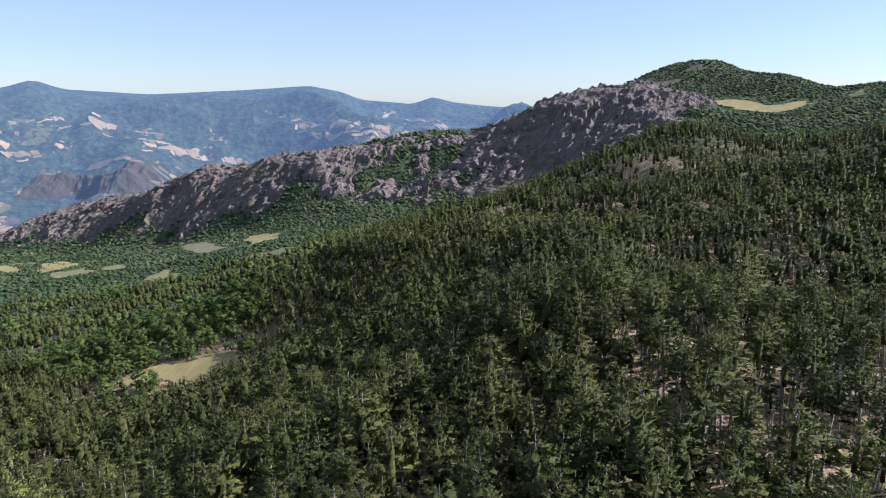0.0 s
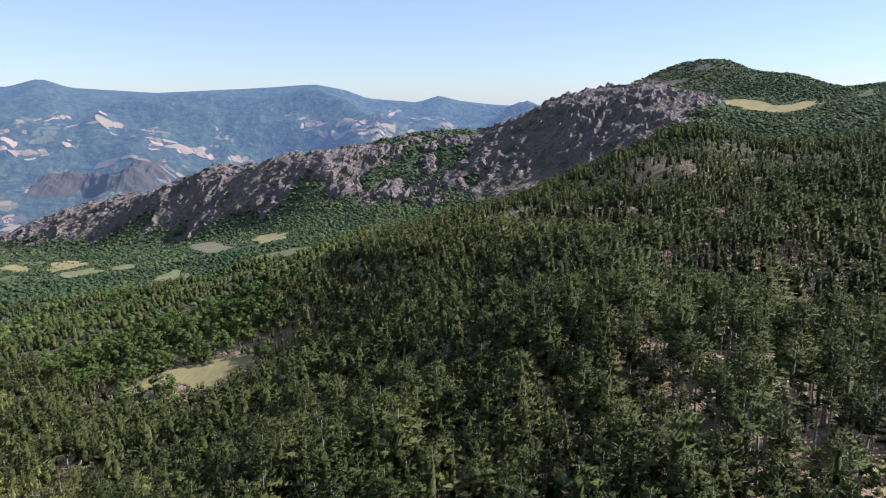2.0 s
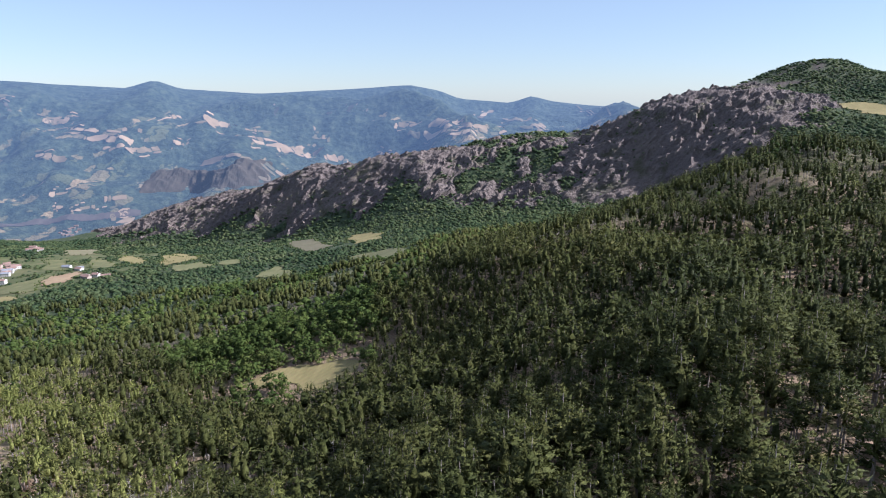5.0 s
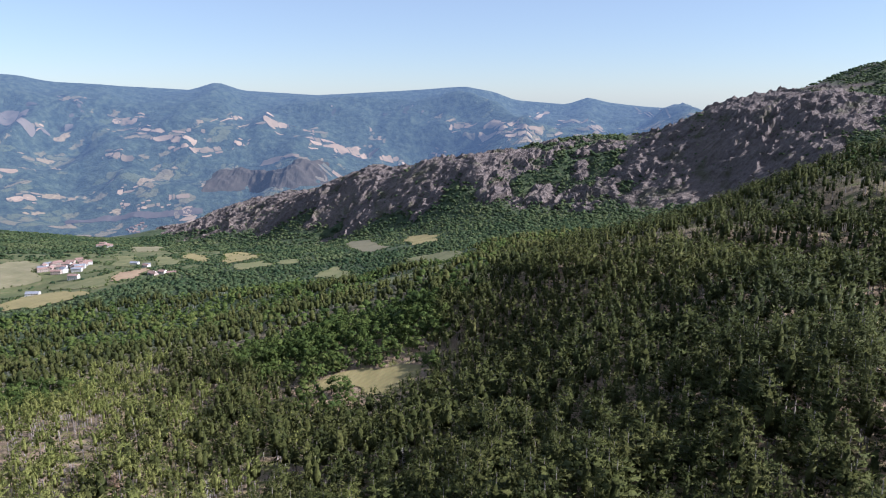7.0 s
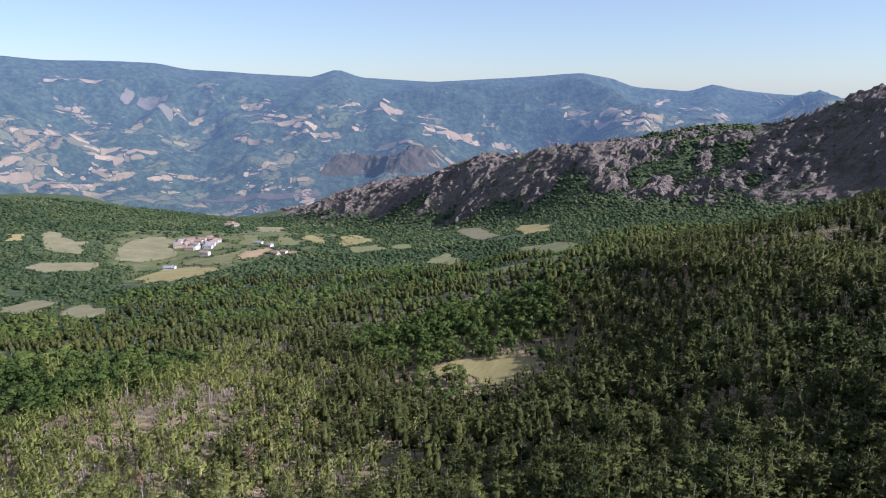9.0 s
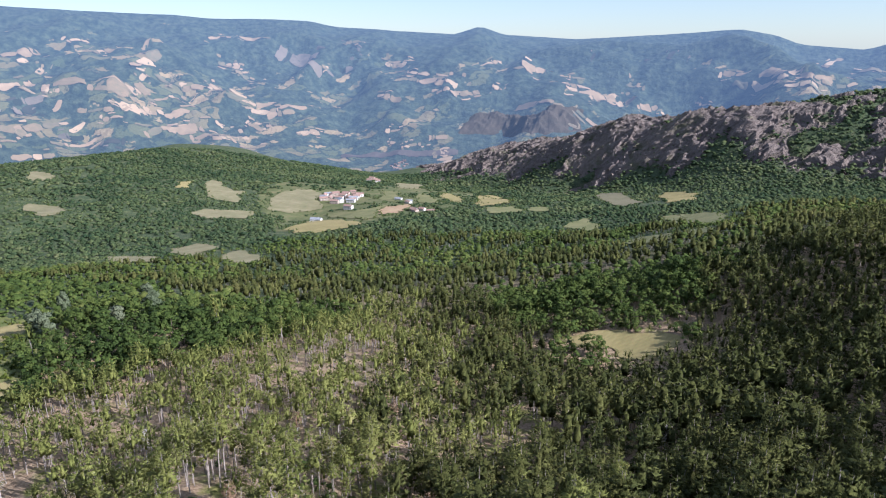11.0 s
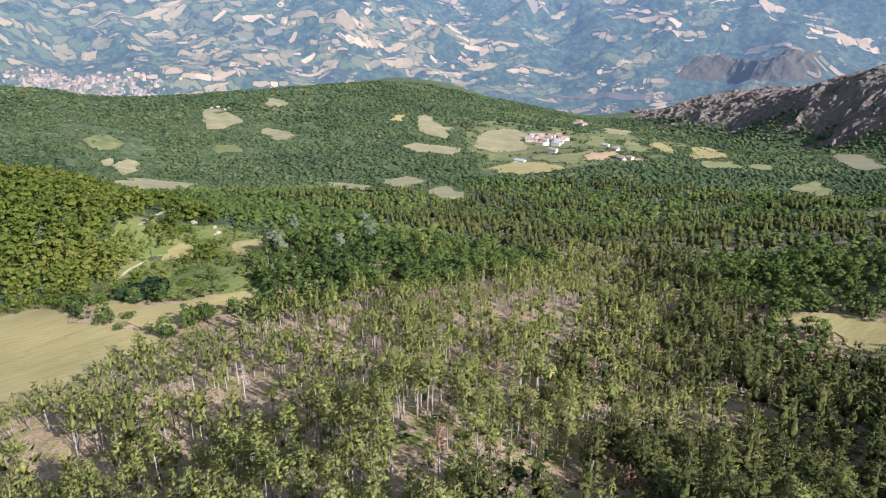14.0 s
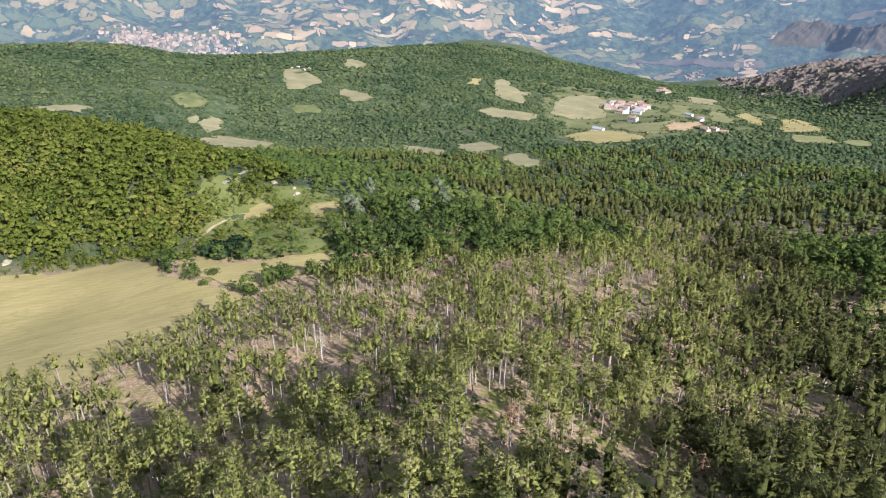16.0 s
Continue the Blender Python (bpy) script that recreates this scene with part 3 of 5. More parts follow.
def field_sheet(name, outline, material, lift, step):
    """A field draped on the land: a grid clipped to its outline."""
    xs, ys = [p[0] for p in outline], [p[1] for p in outline]
    bm = bmesh.new()
    bm.faces.new([bm.verts.new((x, y, 0)) for x, y in outline])
    for axis, lo, hi in ((0, min(xs), max(xs)), (1, min(ys), max(ys))):
        c = lo + step
        while c < hi:
            no = [0, 0, 0]
            no[axis] = 1
            co = [0, 0, 0]
            co[axis] = c
            bmesh.ops.bisect_plane(bm, geom=bm.verts[:] + bm.edges[:] + bm.faces[:], plane_co=co, plane_no=no)
            c += step
    bmesh.ops.triangulate(bm, faces=bm.faces[:])
    v = np.array([q.co for q in bm.verts])
    z = land(v[:, 0], v[:, 1]) + lift + BASE
    for q, h in zip(bm.verts, z):
        q.co.z = h
    bmesh.ops.recalc_face_normals(bm, faces=bm.faces[:])
    me = bpy.data.meshes.new(name)
    bm.to_mesh(me)
    bm.free()
    me.materials.append(material)
    me.polygons.foreach_set("use_smooth", np.full(len(me.polygons), True))
    return new(name, me)


def rounded(outline, wobble, seed):
    """The outline with its corners rounded and its edge made uneven."""
    p = np.array(outline, float)
    q = np.roll(p, -1, 0)
    p = np.stack([p * 0.86 + q * 0.14, p * 0.62 + q * 0.38, p * 0.38 + q * 0.62, p * 0.14 + q * 0.86], 1).reshape(-1, 2)
    size = np.ptp(p, 0).min()
    n = np.stack([fbm(p[:, 0] / 18, p[:, 1] / 18, 2, seed), fbm(p[:, 0] / 18, p[:, 1] / 18, 2, seed + 9)], 1) - 0.5
    return [tuple(q) for q in p + n * min(wobble * (2.4 if math.hypot(*outline[0]) > 600 else 1.6), size * (0.42 if math.hypot(*outline[0]) > 600 else 0.22))]


FIELD_LABELS = {"pasture": "rough yellow-green pasture below the oak hill", "pale": "pale dry pasture among the hill woods", "straw": "mown straw-yellow hay field among the woods", "green": "pale green meadow between hedges and trees", "grey": "grey-green fallow field at the foot of the ridge",
                "earth": "reddish ploughed field beside the village", "grass": "rough green pasture with dry grass patches", "litter": "bare pinkish patch of needle litter among pines"}
OUTLINES = []
FARMLAND = [(-1205, 1051), (-1267, 1210), (-1184, 1233), (-1116, 1291), (-1041, 1415), (-965, 1521), (-820, 1376), (-690, 1056), (-706, 932), (-722, 822), (-808, 721), (-948, 847), (-1027, 890)]
ob = field_sheet("field", rounded(FARMLAND, 16, 7.0), M_FIELD["grass"], 0.3, 22.0)
tagged(ob, "rough pasture and gardens round the village", "field", kind="structure")
ob = field_sheet("field", rounded([(-548, 132), (-500, 182), (-455, 195), (-392, 175), (-340, 132), (-372, 72), (-404, 62), (-452, 82), (-520, 112)], 16, 11.0), M_FIELD["pasture"], 0.25, 10.0)
tagged(ob, "scrubby green slope between the pasture and the outcrops", "field", kind="structure")
for k, (tone, outline) in enumerate(FIELDS):
    outline = rounded(outline, 16, k * 3.0)
    OUTLINES.append((tone, outline))
    far_off = math.hypot(*outline[0])
    ob = field_sheet("field", outline, M_FIELD[tone], 0.35 if far_off < 600 else 1.2, max(8.0, far_off / 50))
    tagged(ob, FIELD_LABELS[tone], "field", kind="structure")


# ---- far farmland ----
FAR_FIELDS_NORTH = [(350, 4118, 88, 9, -76), (260, 4438, 201, 9, -68), (-45, 4087, 131, 47, 63), (-174, 4265, 89, 95, -25), (-277, 3742, 85, 19, 38), (-378, 4419, 141, 27, 78), (-361, 3702, 70, 18, 41), (-423, 3630, 71, 13, 11), (-501, 3777, 148, 52, -30), (-578, 3715, 105, 18, -44), (-759, 3866, 78, 18, 0), (-881, 3742, 41, 9, -24), (-1124, 3627, 55, 22, 43), (-1227, 3737, 53, 26, 7), (-1248, 3594, 77, 73, 41), (-1338, 3560, 78, 27, 53), (-1414, 3527, 114, 23, 42), (-1466, 3541, 71, 22, 41), (-1535, 3613, 67, 13, 44)]
FAR_FIELDS_SPUR = [(-1491, 3220, 197, 34, -12), (-1717, 3561, 92, 68, 31), (-1828, 3323, 40, 14, 33), (-1968, 3504, 92, 14, 70), (-1965, 3210, 75, 22, 49), (-1774, 2730, 88, 51, -51), (-2043, 3142, 58, 18, 30), (-2082, 3199, 66, 34, 19), (-1897, 2838, 48, 25, 30), (-2202, 3187, 107, 18, 14), (-2295, 3220, 89, 19, 3), (-1978, 2752, 32, 30, 35), (-2008, 2716, 22, 29, 29), (-2474, 3280, 62, 21, 12), (-2482, 3285, 66, 13, 11), (-2133, 2785, 40, 13, 25), (-2097, 2721, 23, 25, 23), (-2294, 2971, 75, 13, 6), (-2769, 3281, 60, 15, 40)]
FAR_FIELDS_PLATEAU = [(-2777, 2990, 49, 9, 75), (-2470, 2534, 58, 17, 55), (-2471, 2527, 52, 13, 50), (-2660, 2545, 74, 22, 55), (-2690, 2560, 143, 18, 49), (-2625, 2441, 28, 38, 47), (-2786, 2485, 132, 14, 55), (-3285, 2925, 80, 15, 41), (-2691, 2395, 34, 44, 48), (-3043, 2708, 50, 42, 21), (-2684, 2385, 52, 15, 2), (-3105, 2719, 54, 12, 77), (-3181, 2703, 61, 37, 23), (-3214, 2705, 54, 47, 53), (-2652, 2227, 77, 58, 78), (-3413, 2831, 65, 25, 41), (-2656, 2197, 78, 59, 72), (-2788, 2273, 36, 10, 28), (-3017, 2446, 50, 57, 14)]
FAR_FIELDS_SLOPE = [(-3026, 2426, 66, 41, 99), (-2743, 2129, 69, 41, 61), (-3052, 2316, 64, 27, 47), (-2824, 2090, 86, 53, 74), (-2945, 2119, 108, 18, 58), (-3151, 2267, 65, 58, 82), (-3033, 2156, 95, 12, 82), (-2861, 1986, 87, 19, 79), (-3313, 2248, 125, 37, 116), (-3163, 2138, 33, 16, 104), (-2997, 1961, 75, 34, 85), (-3098, 2006, 101, 40, 94), (-3506, 2153, 58, 29, 84), (-2996, 1833, 53, 9, 43), (-3073, 1809, 80, 14, 43), (-3676, 2127, 58, 21, 83), (-3216, 1819, 151, 26, 42), (-2983, 1638, 96, 24, 89), (-3286, 1736, 41, 17, 41)]
FAR_FIELDS_WEST = [(-3511, 1822, 51, 13, 121), (-3111, 1580, 121, 31, 100), (-3680, 1831, 88, 42, 83), (-2955, 1445, 80, 24, 69), (-3413, 1617, 112, 37, 90), (-3125, 1454, 47, 24, 78), (-3633, 1558, 77, 26, 101), (-3103, 1328, 47, 38, 46), (-3055, 1262, 110, 24, 78), (-3167, 1211, 64, 110, 71), (-3307, 1238, 70, 51, 47), (-3671, 1343, 233, 16, 81), (-3441, 1251, 39, 82, 39), (-3644, 1283, 88, 15, 83), (-3152, 1081, 37, 17, 58), (-3572, 1185, 61, 11, 95), (-3172, 977, 49, 21, 69), (-3299, 1009, 30, 28, 78), (-3433, 1039, 43, 27, 95)]


def far_patches(name, label, rows, material, seed, split=False):
    """Fields on the far slopes: rounded uneven strips draped on the backdrop, one joined sheet."""
    rng = np.random.default_rng(seed)
    V, F, n = [], [], 0
    for cx, cy, half, deep, turn in rows:
        deep = min(deep, 0.5 * half) if split else deep
        c, s = math.cos(math.radians(turn)), math.sin(math.radians(turn))
        plots = [(0.0, 0.0, half, deep)]
        if split:  # neighbouring plots with hedges between them, and scattered small ones
            ends = np.concatenate([[-1], np.sort(rng.uniform(-0.75, 0.75, 1 + int(half > 40) + int(half > 90))), [1]])
            plots = [(half * (p + q) / 2, deep * rng.uniform(-0.35, 0.35), half * (q - p) / 2 - 1.5, deep * rng.uniform(0.4, 0.95)) for p, q in zip(ends, ends[1:])]
            plots += [(half * rng.uniform(-1.5, 1.5), deep * rng.choice([-1, 1]) * rng.uniform(1.2, 2.2), half * rng.uniform(0.12, 0.35), deep * rng.uniform(0.15, 0.4)) for _ in range(3)]
        for ox, oy, wide, tall in plots:
            k = 22
            a = np.arange(k) * 2 * np.pi / k
            wob = 1 + 0.95 * (fbm(np.cos(a) * 2.6 + cx + ox, np.sin(a) * 2.6 + cy + oy, 3, 4.0) - 0.5)
            px = np.sign(np.cos(a)) * np.abs(np.cos(a)) ** 0.6 * wide * (0.6 + 0.4 * wob) + ox
            py = np.sign(np.sin(a)) * np.abs(np.sin(a)) ** 0.7 * tall * wob + oy + px * rng.uniform(-0.12, 0.12)
            ring = np.stack([cx + px * c - py * s, cy + px * s + py * c], 1)
            mid = ring.mean(0, keepdims=True)
            xy = np.concatenate([mid, (ring + mid) / 2, ring])
            V.append(np.column_stack([xy, land(xy[:, 0], xy[:, 1]) + BASE + (4.0 if math.hypot(cx, cy) > 3050 else 2.0)]))
            for i in range(k):
                j = (i + 1) % k
                F += [(n, n + 1 + i, n + 1 + j), (n + 1 + i, n + 1 + k + i, n + 1 + k + j), (n + 1 + i, n + 1 + k + j, n + 1 + j)]
            n += len(xy)
    V = np.concatenate(V)
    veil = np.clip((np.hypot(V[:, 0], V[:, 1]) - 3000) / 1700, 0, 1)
    return tagged(mesh_object(name, V, F, [material], smooth=True, attributes=[("veil", veil)]), label, "fields", kind="stuff")


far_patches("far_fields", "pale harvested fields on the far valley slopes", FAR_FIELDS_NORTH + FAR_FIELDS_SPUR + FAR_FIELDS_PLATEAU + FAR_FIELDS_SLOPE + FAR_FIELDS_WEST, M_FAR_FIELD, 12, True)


# ---- trees ----
def unit(v):
    return v / np.maximum(np.linalg.norm(v, axis=-1, keepdims=True), 1e-9)


def tufts(rng, c, out, size, blades, spread=0.9, slim=0.35, facing=False):
    """Small blades at the points c: fanning out roughly along out, or facing that way."""
    n = len(c)
    d = unit(out[:, None, :] + rng.normal(0, spread, (n, blades, 3)))
    side = unit(np.cross(d, rng.normal(0, 1, (n, blades, 3))))
    if facing:
        d, slim = np.cross(d, side), 0.62
    s = (size[:, None] * rng.uniform(0.7, 1.3, (n, blades)))[..., None]
    base = c[:, None, :] + rng.normal(0, 0.25, (n, blades, 3)) * s
    v = np.stack([base - side * s * slim, base + side * s * slim, base + d * s * 1.3], 2).reshape(-1, 3)
    return v, np.arange(len(v)).reshape(-1, 3)


def wound(v, f, n):
    """Turns each face so that its front looks the way of its normals, one normal for each three vertices."""
    a, b, c = v[f[:, 0]], v[f[:, 1]], v[f[:, 2]]
    back = (np.cross(b - a, c - a) * n).sum(1) < 0
    f = f.copy()
    f[back] = f[back][:, ::-1]
    return v, f, np.repeat(n, 3, 0)


def stem(points, radii, sides):
    """A tapered round stem through the points."""
    a = np.arange(sides) * 2 * np.pi / sides
    ring = np.stack([np.cos(a), np.sin(a), 0 * a], 1)
    v = np.concatenate([np.asarray(p) + ring * r for p, r in zip(points, radii)])
    f = []
    for i in range(len(points) - 1):
        for j in range(sides):
            a0, a1 = i * sides + j, i * sides + (j + 1) % sides
            f += [(a0, a1, a1 + sides), (a0, a1 + sides, a0 + sides)]
    return v, np.array(f), np.tile(ring, (len(points), 1))


def twig(a, b, r):
    """A thin three-sided branch."""
    a, b = np.asarray(a), np.asarray(b)
    d = unit(b - a)
    u = unit(np.cross(d, [0.3, 0.2, 1.0]))
    w = np.cross(d, u)
    ring = np.stack([u * math.cos(k) + w * math.sin(k) for k in (0, 2.1, 4.2)])
    return np.concatenate([a + ring * r, b[None] + ring * r * 0.25]), np.array([(0, 1, 4), (0, 4, 3), (1, 2, 5), (1, 5, 4), (2, 0, 3), (2, 3, 5)]), np.concatenate([ring, ring])


def gather(pieces):
    """Joins pieces (vertices, faces, normals); pieces without normals take those that point away from their middle."""
    if not pieces:
        return np.zeros((0, 3)), np.zeros((0, 3), int), np.zeros((0, 3))
    v, f, m, n = [], [], [], 0
    for pv, pf, *pn in pieces:
        v.append(pv)
        f.append(pf + n)
        m.append(pn[0] if pn else unit(pv - pv.mean(0)))
        n += len(pv)
    return np.concatenate(v), np.concatenate(f), np.concatenate(m)


def lump(rng, mid, r):
    """A small uneven mass of leaves: six corners, eight faces."""
    v = np.array([(1, 0, 0), (-1, 0, 0), (0, 1, 0), (0, -1, 0), (0, 0, 0.85), (0, 0, -0.8)], float) * r * rng.uniform(0.75, 1.25, (6, 1))
    t = rng.uniform(0, 1.57)
    v = v @ np.array([(math.cos(t), math.sin(t), 0), (-math.sin(t), math.cos(t), 0), (0, 0, 1)]) + rng.normal(0, r * 0.18, (6, 3))
    return v + mid, np.array([(0, 2, 4), (2, 1, 4), (1, 3, 4), (3, 0, 4), (2, 0, 5), (1, 2, 5), (3, 1, 5), (0, 3, 5)])


def pine(seed, full, clumps, blades, size, sides, dead=0, core=0.4):
    """A black pine one unit high: stem, thin dark core, and needle clumps at the ends of its branches. full: clothed far down. Returns wood and needles."""
    rng = np.random.default_rng(seed)
    base, wide = (rng.uniform(0.22, 0.4), rng.uniform(0.18, 0.235)) if full else (rng.uniform(0.42, 0.6), rng.uniform(0.15, 0.195))
    lean = rng.normal(0, 0.016, 2)
    at = lambda h: np.array([lean[0] * h + 0.008 * math.sin(5 * h + seed), lean[1] * h + 0.008 * math.cos(4 * h + seed), h])
    reach = lambda u: wide * (0.12 + 0.93 * (1 - u) ** (0.62 if full else 0.55)) * (0.6 + 0.4 * min(1, u * 4))
    hs = (-0.06, 0.0, 0.3, 0.6, 0.97) if sides > 3 else (-0.06, 0.92)
    wood = [stem([at(h) for h in hs], [(0.0095 if full else 0.0102) * (1.05 - h) + 0.0012 for h in hs], sides)]
    green = []
    rings, around = (0.12, 0.42, 0.7), 5
    v = np.concatenate([at(base + (0.97 - base) * u) + np.stack([np.cos(a), np.sin(a), 0 * a], 1) * reach(u) * core for u in rings for a in (np.arange(around) * 1.2566 + u * 3,)]
                       + [at(base + 0.86 * (0.97 - base))[None], at(base + 0.06)[None]])
    f = []
    for q in range(len(rings) - 1):
        for k in range(around):
            a, b, c, d = q * around + k, q * around + (k + 1) % around, (q + 1) * around + (k + 1) % around, (q + 1) * around + k
            f += [(a, b, c), (a, c, d)]
    top = (len(rings) - 1) * around
    f += [(top + k, top + (k + 1) % around, top + around) for k in range(around)] + [((k + 1) % around, k, top + around + 1) for k in range(around)]
    if core:
        green.append((v, np.array(f), unit((v - at(base + 0.35 * (1 - base))) * [1, 1, 0.6])))
    side = rng.uniform(0, 6.283)
    C, O, N = [], [], []
    for i in range(clumps):
        u = min(0.98, ((i + rng.uniform(0, 1)) / clumps) ** 0.85)
        az = i * 2.4 + rng.normal(0, 0.35)
        far = reach(u) * rng.uniform(0.62, 1.12) * (1 + 0.22 * math.cos(az - side))
        way = np.array([math.cos(az), math.sin(az), rng.uniform(-0.12, 0.12) + 0.45 * u])
        root = at(base + (0.95 - base) * u)
        mid = root + way * far * rng.uniform(0.62, 0.85)
        n = max(2, int(blades / clumps * (0.45 + 1.1 * far / wide)))
        C.append(mid + unit(rng.normal(0, 1, (n, 3))) * rng.uniform(0.55, 1.05, (n, 1)) * np.array([0.35, 0.35, 0.2]) * (far + 0.018))
        O.append(np.tile(unit(way) * 0.7 + np.array([0, 0, 0.75]), (n, 1)))
        N.append(unit((C[-1] - mid) / (far + 0.018) * 1.3 + (C[-1] - at(base + 0.35 * (1 - base))) * [1, 1, 0.6] / wide * 0.9 + rng.normal(0, 0.15, (n, 3)) + [0, 0, 0.25]))
        if sides > 3:
            v, f = lump(rng, np.zeros(3), 0.19 * far + 0.004)
            green.append((v * [1, 1, 0.5] + mid, f, unit(v / far + (mid - at(base + 0.35 * (1 - base))) * [1, 1, 0.6] / wide * 0.9)))
        if sides > 4 and (sides > 5 or i % 3 == 0):
            wood.append(twig(root - np.array([0, 0, far * 0.15]), mid, 0.0028))
    C, O, N = np.concatenate(C), np.concatenate(O), np.concatenate(N)
    green.append(wound(*tufts(rng, C, O, size * rng.uniform(0.7, 1.3, len(C)), 1, 0.65, 0.24), N))
    for k in range(dead):
        az, h = rng.uniform(0, 6.283), rng.uniform(0.15, max(0.25, base))
        root = at(h)
        wood.append(twig(root, root + np.array([math.cos(az), math.sin(az), rng.uniform(-0.2, 0.3)]) * rng.uniform(0.03, 0.1), 0.002))
    return gather(wood), gather(green)


def broadleaf(seed, lumps, leaves, size, sides):
    """A round-crowned tree one unit high: stem, uneven lumps of leaves, and loose leaf sprays over them."""
    rng = np.random.default_rng(seed)
    wide = rng.uniform(0.28, 0.38)
    wood = [stem([(0, 0, -0.06), (0, 0, 0.15), (0.01, 0.01, 0.55)], [0.024, 0.02, 0.009], sides)] if sides > 3 else [stem([(0, 0, -0.06), (0.01, 0.01, 0.4)], [0.022, 0.012], 3)] if sides else []
    green, c, out, face = [], [], [], []
    heart = np.array([0, 0, 0.4])
    for i in range(lumps):
        az, h = rng.uniform(0, 6.283), 0.16 + 0.7 * (i + rng.uniform(0, 1)) / lumps
        far = wide * math.sqrt(max(0.05, 1 - ((h - 0.45) / 0.52) ** 2)) * rng.uniform(0.3, 0.8)
        mid = np.array([math.cos(az) * far, math.sin(az) * far, h])
        if sides > 4:
            wood.append(twig((0, 0, min(0.5, h * 0.7)), mid, 0.007))
        r = rng.uniform(0.15, 0.22) * (4 / max(4, lumps)) ** 0.2
        if lumps == 1:
            mid, r = np.array([0, 0, 0.45]), 0.36
        v, f = lump(rng, mid, r * (0.64 if leaves > 5 else 1.0))
        green.append((v, f, unit((v - mid) / r + (v - heart) / wide * 0.6 + [0, 0, 0.25 if sides > 3 else 0.7])))
        if leaves:
            d = unit(rng.normal(0, 1, (leaves, 3)) + np.array([0, 0, 0.4]))
            c.append(mid + d * r * np.array([1, 1, 0.85]) * rng.uniform(0.7, 1.0, (leaves, 1)))
            out.append(d)
            face.append(unit(d + (c[-1] - heart) / wide * 0.6 + rng.normal(0, 0.22, (leaves, 3)) + [0, 0, 0.25 if sides > 3 else 0.7]))
    if leaves:
        c, out, face = np.concatenate(c), np.concatenate(out), np.concatenate(face)
        green.append(wound(*tufts(rng, c, out * 1.3 + [0, 0, 0.2], np.full(len(c), size), 1, 0.6, facing=True), face))
    return gather(wood), gather(green)



def scatter(step, r0, r1, seed, around=False):
    """Uneven points between two distances, in the part of the land that lies before the eye or all around."""
    rng = np.random.default_rng(seed)
    g = np.arange(-1.1 * r1, 1.1 * r1 + step, step)
    x, y = (q.ravel() for q in np.meshgrid(g, g))
    x, y = x + rng.uniform(-0.68, 0.68, len(x)) * step, y + rng.uniform(-0.68, 0.68, len(y)) * step
    x, y = 0.866 * x - 0.5 * y, 0.5 * x + 0.866 * y
    r, a = np.hypot(x, y), np.degrees(np.arctan2(-x, y))
    k = (r >= r0) & (r < r1) & (((a > -40) & (a < 97)) | around)
    return x[k], y[k]


def free(x, y):
    """Where woods may stand: not on fields, tracks or rock."""
    ok = np.ones(len(x), bool)
    for tone, o in OUTLINES:
        cut = inside(x, y, o)
        if tone in ("litter", "grass", "pasture"):
            cut &= hashed(np.floor(x / 4), np.floor(y / 4), 2.0) > (0.3 if tone == "litter" else 0.1)
        ok &= ~cut
    ok &= ~(inside(x, y, FARMLAND) & (fbm(x / 35, y / 35, 3, 14.0) < 0.54))
    for cx, cy, r in CLEAR:
        ok &= np.hypot(x - cx, y - cy) > r
    rock = np.maximum(rockiness(x, y), 0.2 * peak_rock(x, y))
    return ok & ~((rock > 0.25) & (hashed(np.floor(x), np.floor(y), 8.0) < 0.55 + 0.44 * rock))


CLEAR = [(-980, 1080, 62), (-900, 990, 24), (-853, 858, 22), (-1175, 1430, 34), (-720, 985, 26), (-1955, 2590, 60),
         (-517, 122, 8), (-530, 134, 8), (-547, 148, 8), (-580, 165, 10), (-514, 160, 7), (-496, 168, 7), (-481, 164, 8), (-436, -14, 6), (-523, 127, 7), (-538, 141, 7), (-468, 110, 7), (-460, 100, 7), (-452, 92, 6),
         (-150, 80, 8), (-138, 73, 7), (-160, 88, 6), (-228, 13, 8), (-216, 10, 6), (-217, 212, 8), (-224, 228, 6),
         (5, 462, 13), (22, 456, 11), (-12, 456, 10), (40, 470, 9), (54, 500, 10), (-141, 79, 5), (-102, 102, 6), (-109, 108, 5), (-138, 76, 5), (-184, 141, 5), (-215, 91, 5)]  # round the houses


def is_pine(x, y):
    """Pines on the home slopes, leafed trees in the vale and on the other hills."""
    r = np.hypot(x, y)
    p = 1.15 - np.clip((r - 330) / 420, 0, 1) * 0.75
    p = np.where((x < -330) & (y < 320), 0.06, p)
    p = np.where((x < -300) & (y > 60) & (y < 330), 0.15, p)
    hollow = np.exp(-(((x + 175) / 75) ** 2 + ((y - 395) / 90) ** 2))
    p = p - 1.2 * hollow
    return p + (fbm(x / 38, y / 38, 4, 31.0) - 0.5) * 1.3 > 0.5


def peak_side(x, y):
    return (np.degrees(np.arctan2(-x, y)) < -9) & (np.hypot(x, y) > 1080) & ((x > 420) | (np.degrees(np.arctan2(-x, y)) < -14))


def oak_hill(x, y):
    return (x < -395) & (y < 165 + (x + 395) * -0.1) & (x > -760)


def dry(x, y):
    """The shelf below the eye, where the pines stand thin and yellowish."""
    d = np.clip((-x - 88 - np.maximum(0, y - 85) * 0.66) / 80, -1, 1)
    return d + (fbm(x / 13, y / 13, 3, 43.0) - 0.5) * 2.8 > 0


